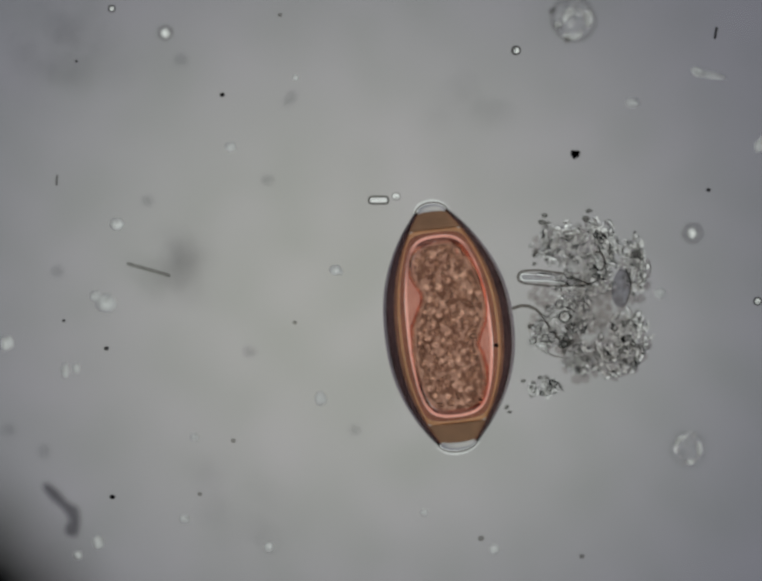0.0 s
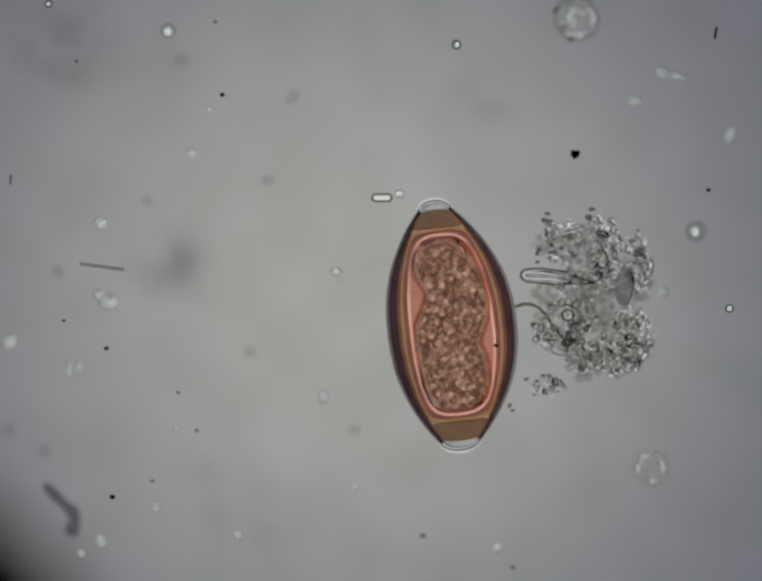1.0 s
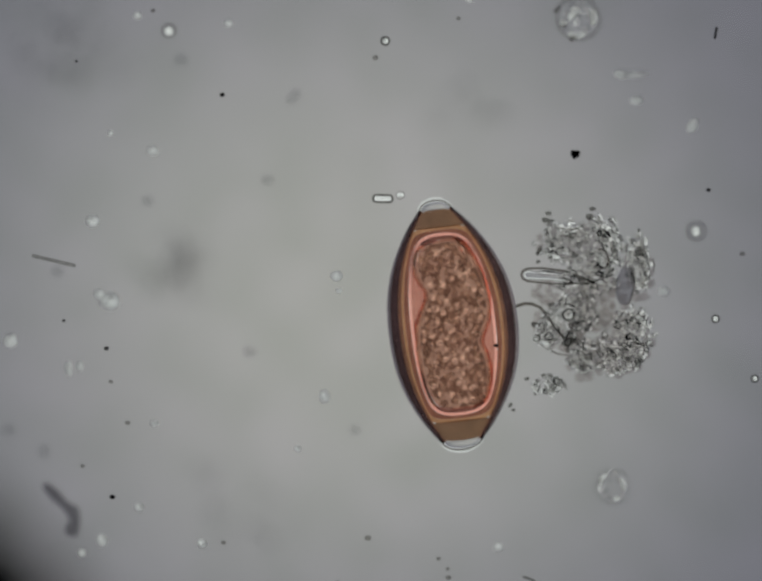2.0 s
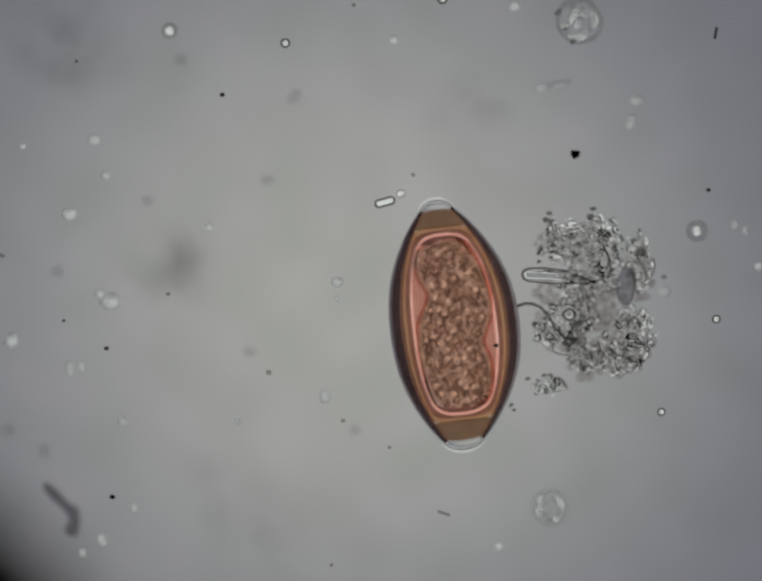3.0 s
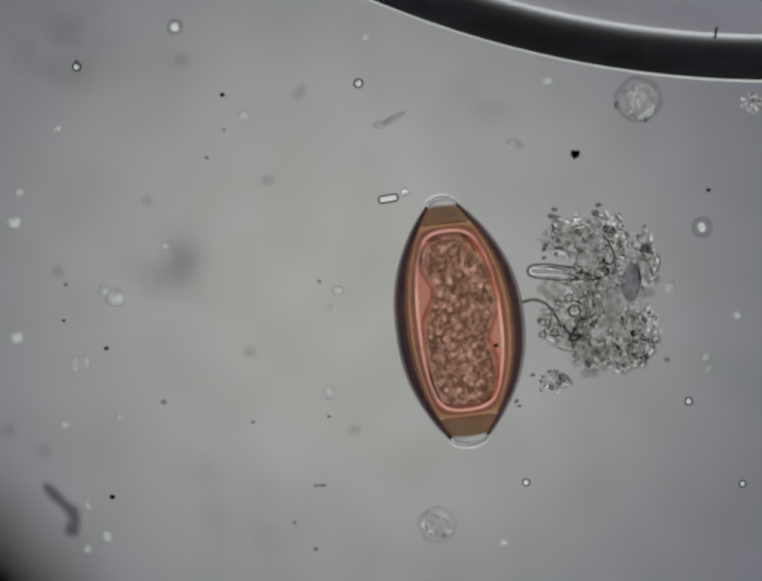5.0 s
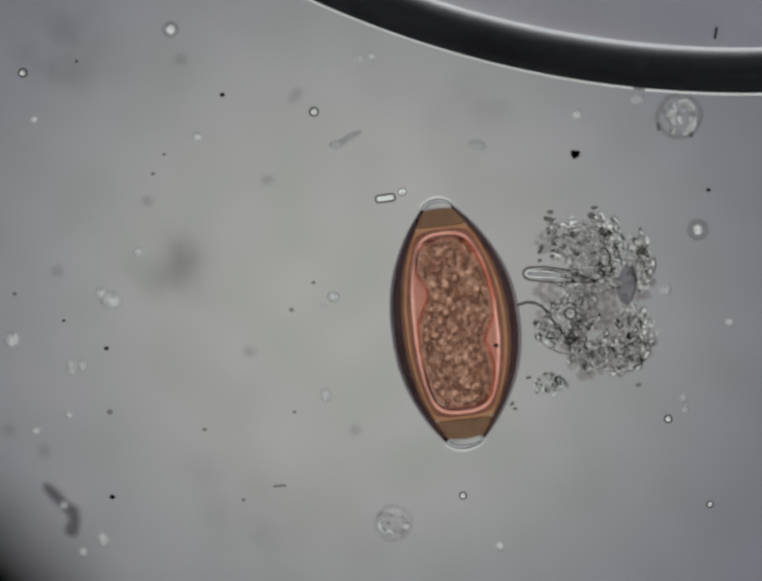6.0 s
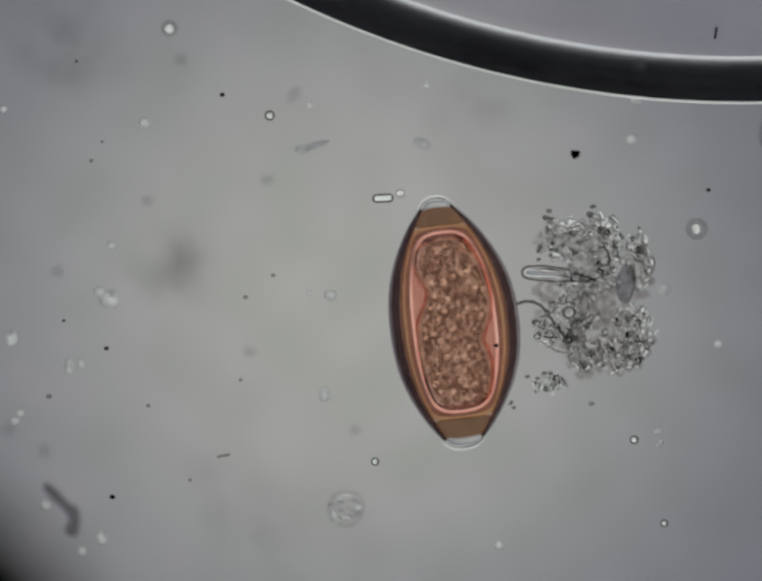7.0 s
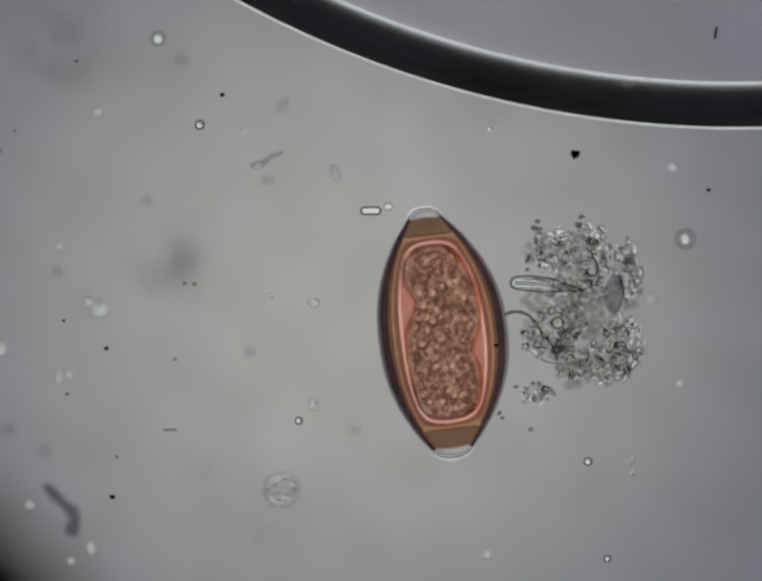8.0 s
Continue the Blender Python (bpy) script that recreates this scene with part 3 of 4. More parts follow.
        part("droplet_rim", bm, "droprim", d, "stained ring for a droplet's dark edge")
    return d


DEBRIS = debris()


# ---- free particles ----
def bead(name, r, mat, label, category, group="", stretch=(1, 1, 1), wob=0.0, seed=0.0):
    bm = bmesh.new()
    ball(bm, (0, 0, 0), r * U, 20, 12, stretch, 0, wob, seed)
    return tagged(mesh_object(name, bm, mat), label, category, group)


def bar(name, length, r, mat, label, category, group=""):
    return tagged(mesh_object(name, tube([(-length / 2 * U, 0, 0), (0, 0.2 * U, 0), (length / 2 * U, 0, 0)], r * U, 10), mat), label, category, group)


def fold(r, width, a0, a1, high):
    """A curved wedge that tapers to both ends, part of a ring of radius r, from angle a0 to a1 in degrees."""
    bm = bmesh.new()
    rows = []
    for k in range(17):
        a, w = radians(a0 + (a1 - a0) * k / 16), width * (0.15 + 0.85 * math.sin(math.pi * k / 16))
        q = r + 0.06 * r * math.sin(3.1 * k / 16 + a0)
        rows.append([bm.verts.new(Vector(((q + w * d) * math.cos(a), (q + w * d) * math.sin(a), h * w + high)) * U) for d, h in ((-0.5, 0), (0, 0.24), (0.5, 0), (0, -0.24))])
    for a, b in zip(rows, rows[1:]):
        for k in range(4):
            bm.faces.new((a[k], a[(k + 1) % 4], b[(k + 1) % 4], b[k]))
    bm.faces.new(rows[0])
    bm.faces.new(rows[-1][::-1])
    bmesh.ops.recalc_face_normals(bm, faces=bm.faces)
    return bm


def round_cell(r, label, seed, crescents, rim="membrane", grains=9, mat="soft"):
    """A flat round cell: a soft rim, clear wedges put in for its bright crescents and a few lumps."""
    c = tagged(new("round_cell"), label, "cell")
    if rim:
        # ring widened and greyed for the blurred halo at the cell's edge
        bm = torus(0.87 * r, 1.10 * r, 0.3)
        for v in bm.verts:
            v.co *= 1 + 0.12 * noise.noise(Vector((v.co.x / r / U, v.co.y / r / U, seed)) * 1.3)
        part("membrane", bm, rim, c, "soft grey membrane ring that also stands in for the cell's halo")
    for q, w, a0, a1 in crescents:
        part("fold", fold(q * r, w * r, a0, a1, 3), mat, c, "clear wedge shaped to show a bright crescent in the cell", False)
    rng = random.Random(int(seed * 10))
    bm = bmesh.new()
    for i, (x, y) in enumerate(scatter(rng, lambda x, y: math.hypot(x, y) < 0.7 * r, (-r, r, -r, r), 0.42 * r, 400)[:grains]):
        ball(bm, (x * U, y * U, -2 * U), rng.uniform(0.10, 0.2) * r * U, 12, 8, (1, rng.uniform(0.5, 1), 0.4), rng.uniform(0, 3), 0.5, i + seed)
    tagged(part("grain", bm, "dust" if rim else "darkgrain", c, "small grey lumps inside"), kind="stuff")
    spots = [(x, y, rng.uniform(0.1, 0.2) * r, rng.uniform(0.7, 1.4), rng.uniform(0, 3), rng.uniform(0.05, 0.4)) for x, y in scatter(rng, lambda x, y: math.hypot(x, y) < 0.82 * r, (-r, r, -r, r), 0.34 * r, 500)]
    tagged(part("contents", crumbs(spots, 1.6, 0.55, 1.3, lambda x, y, up: Vector((x, y, 8 + up)) * U), "grain", c, "pale lumpy contents", False), kind="stuff")
    return c


def air_bubble():
    """A flat air bubble pressed between slide and cover, with a rounded rim."""
    R, w, h = 2160 * U * 1.0015, 9.4 * MM, 9.9 * MM
    prof = [(0, -h), (R * 0.5, -h), (R - w * 1.2, -h)]
    prof += [(R - 7.8 * MM * (1 - math.cos(a)), h * math.sin(a)) for a in np.linspace(-math.pi / 2, 0, 20)]
    prof += [(R - w * d, h * (1 - (1 - d) ** 1.3)) for d in 1 - np.linspace(1, 0, 41)[1:] ** 1.5]
    prof += [(R - w * 1.2, h), (R * 0.5, h), (0, h)]
    b = mesh_object("air_bubble", lathe(prof, 360), "bubble")
    b.data.transform(Matrix.Rotation(math.pi / 2, 4, "X"))
    # the bright diffraction fringe outside the bubble, put in as a clear wedge
    edge = [(R + 0.04 * MM, 0.0), (R + 0.48 * MM, 0.24 * MM), (R + 0.48 * MM, -0.24 * MM)]
    lip = part("meniscus", lathe(edge, 360, True), "lip", b, "added clear wedge for the bright fringe round the bubble", False)
    lip.data.transform(Matrix.Rotation(math.pi / 2, 4, "X"))
    return tagged(b, "large flat air bubble with a black refracting rim", "bubble")


BUBBLE = air_bubble()

# ---- dust that stays put on the cover glass ----
Z_DUST = 0.0214
for x, y, r, s in ((457, 195, 4.5, 1), (219, 717, 4.5, 2), (231, 1023, 5, 3), (1458, 391, 4, 4), (131, 660, 3, 5), (1021, 711, 4.5, 6), (157, 126, 2.6, 7)):
    ob = bead("dust_speck", r, "speck", "tiny black dust speck on the cover glass", "dust", "dust specks", (1.15, 0.9, 0.5), 0.3, s)
    ob.location = at(x, y, Z_DUST + 0.0002)
bm = bmesh.new()
for x, y, r in ((0, 0, 7), (5, 3, 5), (-5, 4, 4.5), (-2, -6, 4.5), (6, -4, 3), (-7, -1, 3)):
    ball(bm, (x * U, y * U, 0), r * U, 12, 8, (1, 1, 0.5), 0, 0.3, x)
ob = tagged(mesh_object("dust_clot", bm, "speck"), "black ragged dust clot on the cover glass", "dust")
ob.location = at(1184, 317, Z_DUST + 0.0003)
ob = bar("dust_splinter", 20, 2.6, "speck", "short black splinter on the cover glass", "dust")
ob.location = at(1473, 68, Z_DUST + 0.0003)
ob.rotation_euler = (0, 0, radians(80))

# ---- dust under the slide, far out of focus ----
Z_LOW = -0.0132
low = (EYE - Z_LOW) / (EYE - FOCUS)
pts = [Vector(((x - 120) * U * low, (1045 - y) * U * low, 0)) for x, y in ((92, 1002), (108, 1018), (128, 1038), (143, 1050), (148, 1066), (142, 1090))]
ob = tagged(mesh_object("bent_fibre", tube(pts, 12 * U * low, 8, lambda s: 0.75 + 0.4 * s + 0.2 * math.sin(13 * s)), "fibre"), "grey bent fibre under the slide", "fibre")
ob.location = at(128, 1046, Z_LOW - 0.0013)
for x, y, w, h, s in ((730, 885, 11, 10, 1), (513, 725, 13, 11, 3), (305, 415, 13, 11, 4), (373, 125, 13, 13, 5), (92, 928, 12, 14, 6), (550, 372, 13, 10, 7), (20, 885, 13, 12, 8), (120, 560, 14, 12, 9)):
    ob = bead("dust_fluff", 1.0 * low, "dust", "soft grey dust fluff under the slide", "dust", "dust fluff", (w, h, 4), 0.3, s)
    ob.location = at(x, y, Z_LOW - 0.0006)


Z_LENS = -0.09
bm = bmesh.new()
ring = [bmesh.ops.create_circle(bm, cap_ends=True, segments=64, radius=0.30, matrix=Matrix.Translation((0, 0, z)))["verts"] for z in (Z_LENS - 0.004, Z_LENS)]
for i in range(64):
    bm.faces.new((ring[0][i], ring[0][(i + 1) % 64], ring[1][(i + 1) % 64], ring[1][i]))
bmesh.ops.recalc_face_normals(bm, faces=bm.faces)
tagged(mesh_object("condenser_lens", bm, "condenser", False), "clear round condenser glass below the slide", "lens", kind="structure")


def smudge(x, y, spread, count, r, seed, label):
    """Loose fine dust strewn on the condenser lens."""
    rng = random.Random(seed)
    k = (EYE - Z_LENS) / (EYE - FOCUS)
    bm = bmesh.new()
    for i in range(count):
        ball(bm, (rng.gauss(0, spread) * U * k, rng.gauss(0, spread) * U * k, 0), rng.uniform(0.6, 1.4) * r * U * k, 7, 5, (1, 1, 0.3), 0, 0.2, i)
    ob = tagged(mesh_object("dust_patch", bm, "lampdust"), label, "dust", "dust patches")
    ob.location = at(x, y, Z_LENS + 0.0003)


smudge(372, 550, 30, 84, 4, 1, "dark patch of fine dust on the condenser glass")
smudge(490, 1065, 46, 24, 4.5, 2, "faint patch of fine dust on the condenser glass")
smudge(140, 110, 60, 60, 4.5, 3, "faint patch of fine dust on the condenser glass")
smudge(950, 195, 48, 16, 4.5, 4, "faint patch of fine dust on the condenser glass")

# ---- the stage's drift, which all that lies on the slide shares ----
DRIFT = [(0, 0, 0), (0.5, 4, -3), (1, 6, -3.5), (1.5, 7, -4), (3, 9, -4.5), (3.5, 13, -7), (4, 22, -14), (4.5, 22.5, -14), (6, 11, -7), (6.5, 11, -8.5), (7, 8.5, -9), (7.5, -5.5, 3.5), (8, -15, 12)]
MOVES = []


def lopsided(ob, x, y):
    """Draws the peaks of clear grains outwards so that both halves catch the lamp's outer ring."""
    for q in (ob, *ob.children):
        if q.name.split(".")[0] in ("pale_grain", "core", "head"):
            for v in q.data.vertices:
                up = abs(v.co.z)
                v.co.x += up * (x - 784) / 1420
                v.co.y += up * (598 - y) / 1420


def stuck(ob, x, y, z=FOCUS, turn=0.0):
    """A thing that lies on the slide and goes with the stage; z: its height, or two for before and after it rises."""
    lopsided(ob, x, y)
    low, high = z if isinstance(z, tuple) else (z, z)
    MOVES.append((ob, [(t, Matrix.Translation(at(x + dx, y + dy, low if t < 2 else high)) @ Matrix.Rotation(radians(turn), 4, "Z")) for t, dx, dy in DRIFT]))


def swims(ob, rows, z=FOCUS):
    """A thing that the water carries along: rows of seconds, x, y and perhaps a turn in degrees; z: its height, or two for before and after it rises."""
    seen = [q for q in rows if 0 <= q[1] <= 1568 and 0 <= q[2] <= 1196] or rows
    lopsided(ob, sum(q[1] for q in seen) / len(seen), sum(q[2] for q in seen) / len(seen))
    low, high = z if isinstance(z, tuple) else (z, z)
    MOVES.append((ob, [(r[0], Matrix.Translation(at(r[1], r[2], low if r[0] < 2 else high)) @ Matrix.Rotation(radians(r[3] if len(r) > 3 else 0), 4, "Z")) for r in rows]))


def drop(r, label="clear round oil droplet with a dark edge", rim="droprim", core=0.62):
    """A droplet: a bright peaked lens of oil within a stained ring that stands in for its dark refracted edge."""
    d = tagged(new("oil_droplet"), label, "droplet", "droplets")
    bm = lentil(core * r, (1, 1, 1), r * 0.3)
    part("core", bm, "pale", d, "bright clear middle", False)
    part("rim", torus(core * 0.95 * r, 1.05 * r), rim, d, "stained ring for the dark refracted edge")
    return d


def pale(r, stretch=(1, 1, 1), seed=0.0, label="pale soft-edged grain drifting in the water", mat="soft"):
    return tagged(mesh_object("pale_grain", lentil(1.18 * r, stretch, seed, 0.45), mat, False), label, "grain", "pale grains")


def dot(r, seed=0.0):
    return bead("dark_grain", 0.88 * r, "dot", "small dark grain drifting in the water", "grain", "dark grains", (1.1, 0.9, 0.8), 0.25, seed)


def comet():
    c = tagged(new("tailed_grain"), "pale soft grain with a faint grey tail", "grain")
    part("head", lentil(12, (1.25, 0.8, 1), 3.3, 0.45), "faint", c, "", False)
    bm = lentil(21, (1.3, 0.35, 1), 7.7, 0.3)
    bmesh.ops.rotate(bm, verts=bm.verts, matrix=Matrix.Rotation(0.35, 3, "Z"))
    bmesh.ops.translate(bm, verts=bm.verts, vec=(30 * U, 9 * U, 0))
    part("tail", bm, "faint", c, "faint clear tail", False).scale = (1, 1, 0.25)
    return c


def budding_rod():
    b = tagged(new("budding_rod"), "bright clear rod-shaped bacterium with a bud at its end", "bacterium")
    part("rod", tube([(-14 * U, 0, 0), (0, 0, 0), (14 * U, 0, 0)], 4.3 * U, 4), "pale", b, "bright clear rod", False).scale = (1, 1, 0.46)
    loop = [(13 + 7.4 * math.cos(a), 7.4 * math.sin(a)) for a in np.linspace(-math.pi / 2, math.pi / 2, 9)]
    loop += [(-x, -y) for x, y in loop]
    part("wall", tube([(x * U, y * U, 0) for x, y in loop + loop[:1]], 2.2 * U, 6), "droprim", b, "thin dark cell wall")
    bm = lentil(5.5, (1.3, 0.9, 1), 2.2)
    bmesh.ops.translate(bm, verts=bm.verts, vec=(36 * U, 8 * U, 0))
    part("bud", bm, "pale", b, "small oval bud", False)
    bm = torus(7, 10)
    bmesh.ops.translate(bm, verts=bm.verts, vec=(36 * U, 8 * U, 0))
    part("bud_wall", bm, "softrim", b, "thin grey wall of the bud")
    return b


CELL_A = round_cell(37, "pale round cell with grainy contents drifting in the water", 1.2, ((0.66, 0.3, 95, 170), (0.72, 0.3, -35, 35), (0.72, 0.32, -95, -62)), grains=5)
CELL_B = round_cell(45, "large pale round cell with a dark edge and grainy contents", 3.4, ((0.72, 0.34, -25, 40), (0.78, 0.34, 235, 305), (0.70, 0.36, 185, 212), (0.34, 0.28, 60, 200), (0.5, 0.2, 80, 130)), "cellrim", 9, "soft")
for x, y, r in ((-11, -41, 6), (-42, 20, 7)):
    bm = bmesh.new()
    ball(bm, (x * U, y * U, 4 * U), r * U, 10, 7, (1.4, 0.7, 0.5), 0.8, 0.4, x)
    part("dark_grain", bm, "dot", CELL_B, "dark grain at the cell's edge")


def motions():
    MOVES.append((EGG, [(t, Matrix.Translation(at(923.5 + dx + (2.5 if t > 2 else 0), 670.5 + dy, 0.0124 if t < 2 else 0.0086)) @ Matrix.Rotation(radians(6.6 if t < 2 else 7.0), 4, "Z")) for t, dx, dy in DRIFT]))
    stuck(DEBRIS, 1210, 620, 0.0)
    stuck(drop(17, "round droplet with a bright middle and soft grey edge", "cellrim", 0.55), 340, 68, (0.0024, 0.0080))
    stuck(pale(17, (1.1, 0.95, 0.8), 31, "pale round soft-edged droplet on the slide"), 218, 624, 0.0020)
    stuck(pale(10, (1, 1, 0.8), 32, "pale round soft-edged droplet on the slide"), 196, 610, 0.0020)
    stuck(pale(10, (0.65, 1.4, 0.9), 3), 133, 763, 0.0022)
    stuck(pale(8, (0.8, 1.2, 0.9), 13), 156, 758, 0.0022)
    stuck(pale(12, (1, 1.1, 0.8), 4), 13, 706, 0.0022)
    stuck(pale(10, (1.2, 0.8, 0.6), 5, mat="faint"), 1302, 211, 0.0022)
    stuck(pale(11, (0.9, 1.1, 0.6), 6), 660, 820, 0.0022)
    stuck(pale(10, (1, 1.2, 0.6), 7), 202, 1117, 0.0022)
    stuck(pale(8, (1, 1, 0.8), 8), 1018, 1131, 0.0022)
    stuck(pale(7, (1, 1, 0.8), 10), 160, 1143, 0.0022)
    stuck(pale(10, (1, 1, 0.6), 11, mat="faint"), 1358, 604, 0.0022)
    stuck(drop(22, "round oil droplet with a bright middle and grey edge", "softrim", 0.45), 1425, 480, (0.0024, 0.0115))
    stuck(bead("grey_fluff", 1, "dust", "soft grey fluff clinging under the slide", "dust", "", (11, 19, 4), 0.3, 2), 597, 205, Z_LOW - 0.0005, -40)
    swims(budding_rod(), [(0, 779, 412), (0.5, 783, 409), (1, 786, 407), (1.5, 787, 408, -3), (3, 792, 416, 15), (3.5, 798, 428, 25), (4, 806, 411, 14), (4.5, 803, 409, 10), (6, 793, 408, 8), (6.5, 791, 406, 6), (7, 788, 408, 3), (7.5, 771, 422, 2), (8, 763, 434, 0)])
    swims(CELL_A, [(0, 1415, 924), (0.5, 1376, 946), (1, 1338, 963), (1.5, 1300, 981), (1.7, 1287, 989, 5), (2.8, 1155, 1036, 15), (3, 1130, 1045, 20), (3.5, 1037, 1067, 30), (4, 978, 1074, 40), (4.5, 942, 1074, 50), (4.7, 925, 1080, 52), (5.8, 827, 1082, 65), (6, 809, 1078, 70), (6.5, 765, 1068, 80), (7, 712, 1048, 90), (7.5, 648, 1030, 100), (8, 580, 1009, 110)], (0.0035, 0.0125))
    swims(CELL_B, [(0, 1178, 42), (1, 1185, 40), (1.5, 1187, 40), (3, 1190, 45), (3.3, 1194, 74, 5), (3.5, 1207, 96, 10), (3.7, 1231, 116, 13), (4, 1253, 136, 20), (4.5, 1283, 171, 30), (4.7, 1297, 186, 33), (5.8, 1367, 240, 46), (6, 1397, 242, 50), (6.5, 1522, 258, 60), (7, 1610, 275, 70), (8, 1780, 300, 90)], (0.0012, 0.0110))
    swims(round_cell(25, "small grey grainy lump drifting in the water", 7.7, ((0.5, 0.4, 20, 120), (0.6, 0.35, 200, 280)), "", 8), [(0, 1120, -160), (3, 1180, -40), (3.5, 1262, 50), (4, 1342, 112), (4.5, 1442, 165), (4.7, 1488, 186), (6, 1680, 260), (8, 1900, 330)])
    rod = bar("thin_rod", 86, 3.8, "dark", "thin straight grey rod drifting in the water", "rod")
    swims(rod, [(0, 306, 555, -16), (0.5, 257, 552, -9), (1, 210, 549, -7.5), (1.5, 161, 543, -11), (1.7, 142, 541, -12), (2.8, 0, 520, -15), (3.3, -90, 510, -15), (8, -600, 470, -15)])
    swims(bar("thin_rod", 17, 2.8, "dark", "short grey rod drifting in the water", "rod"), [(0, 117, 371, 85), (1, 22, 370, 88), (1.5, -30, 368, 90), (8, -500, 350, 90)])
    swims(bar("thin_rod", 22, 3.0, "dark", "short dark rod drifting in the water", "rod"), [(0, 1350, 1240, -20), (1.7, 1130, 1215, -20), (3.1, 890, 1047, -20), (3.5, 798, 1021, -17), (4, 738, 992, -20), (4.5, 695, 997, 0), (6, 576, 1000, 5), (6.5, 517, 967, 15), (7, 460, 938, 10), (8, 350, 885, 0)])
    twin = tagged(new("twin_grain"), "two small pale grains drifting side by side", "grain")
    for x, y, r in ((-11, 6, 8), (11, -7, 7)):
        bm = lentil(r, (0.9, 1.2, 1), x, 0.45)
        bmesh.ops.translate(bm, verts=bm.verts, vec=(x * U, y * U, 0))
        part("grain", bm, "faint", twin, "", False)
    swims(twin, [(0, 1720, 300), (1.7, 1620, 370), (2.8, 1531, 444), (3, 1523, 468), (3.2, 1519, 513, -10), (3.5, 1502, 608, -40), (4, 1490, 649, -50), (4.5, 1478, 704, -50), (4.7, 1470, 722, -50), (6, 1410, 830, -50), (8, 1300, 960, -50)], 0.0100)
    swims(comet(), [(0, 1436, 148, -30), (0.5, 1397, 150, -30), (1, 1364, 148, -30), (1.5, 1314, 148, -30), (1.7, 1296, 150, -25), (3, 1117, 180, -5), (3.3, 1006, 210, 0), (3.5, 963, 213, 0), (4, 893, 208, 0), (4.5, 834, 229, 5), (6, 692, 297, 10), (6.5, 652, 305, 5), (7, 621, 308, 0), (7.5, 585, 332, 0), (8, 530, 340, 10)], 0.0035)
    swims(pale(11, (0.8, 1.4, 0.6), 15, mat="faint"), [(0, 1566, 297, -25), (0.5, 1534, 286, -30), (1, 1505, 276, -30), (1.5, 1467, 265, -30), (1.7, 1450, 262, -30), (3, 1300, 252, -10), (3.3, 1235, 272, 0), (3.7, 1160, 276, 10), (4, 1128, 277, 20), (4.5, 1088, 288, 80), (5.8, 1003, 300, 80), (6, 982, 299, 80), (6.5, 930, 295, 80), (7, 868, 296, 70), (7.5, 781, 320, 40), (8, 690, 356, 20)], 0.0025)
    # droplets
    swims(drop(10), [(0, 1062, 104), (0.5, 1006, 93), (1, 939, 92), (1.5, 874, 90), (1.7, 851, 84), (2.8, 620, 88), (3, 587, 89), (3.3, 430, 104), (3.5, 361, 110), (4, 281, 101), (4.5, 218, 119), (6, 47, 150), (6.4, 3, 142), (8, -160, 140)])
    swims(drop(9), [(0, 1559, 620), (0.5, 1525, 626), (1, 1501, 635), (1.5, 1477, 649), (1.7, 1472, 658), (2.8, 1474, 650), (3, 1474, 657), (3.5, 1472, 740), (4, 1463, 768), (4.5, 1443, 795), (4.7, 1432, 809), (6, 1375, 862), (6.5, 1345, 884), (7, 1305, 905), (8, 1210, 950)])
    swims(drop(8), [(0, 1800, 700), (2.8, 1640, 880), (3.5, 1590, 930), (4.2, 1560, 968), (4.5, 1549, 977), (6, 1461, 1038), (6.5, 1413, 1053), (7, 1367, 1077), (7.3, 1328, 1098), (8, 1250, 1150)])
    swims(drop(8.5), [(0, 1720, 700), (1.7, 1600, 760), (2.8, 1400, 835), (3.4, 1280, 890), (3.5, 1259, 906), (4, 1187, 934), (4.5, 1133, 963), (6, 953, 1020), (6.5, 859, 1002), (7, 772, 950), (7.5, 698, 914), (8, 615, 866)])
    swims(drop(10.5), [(0, 1100, -200), (2.8, 930, -30), (3.3, 882, 40), (3.5, 867, 62), (4, 836, 90), (4.5, 788, 130), (6, 646, 230), (6.5, 604, 240), (7, 555, 238), (7.5, 489, 248), (8, 411, 257)])
    swims(drop(8), [(0, 230, 18), (0.5, 165, 14), (1, 100, 8), (1.5, 40, 4), (8, -700, -60)])
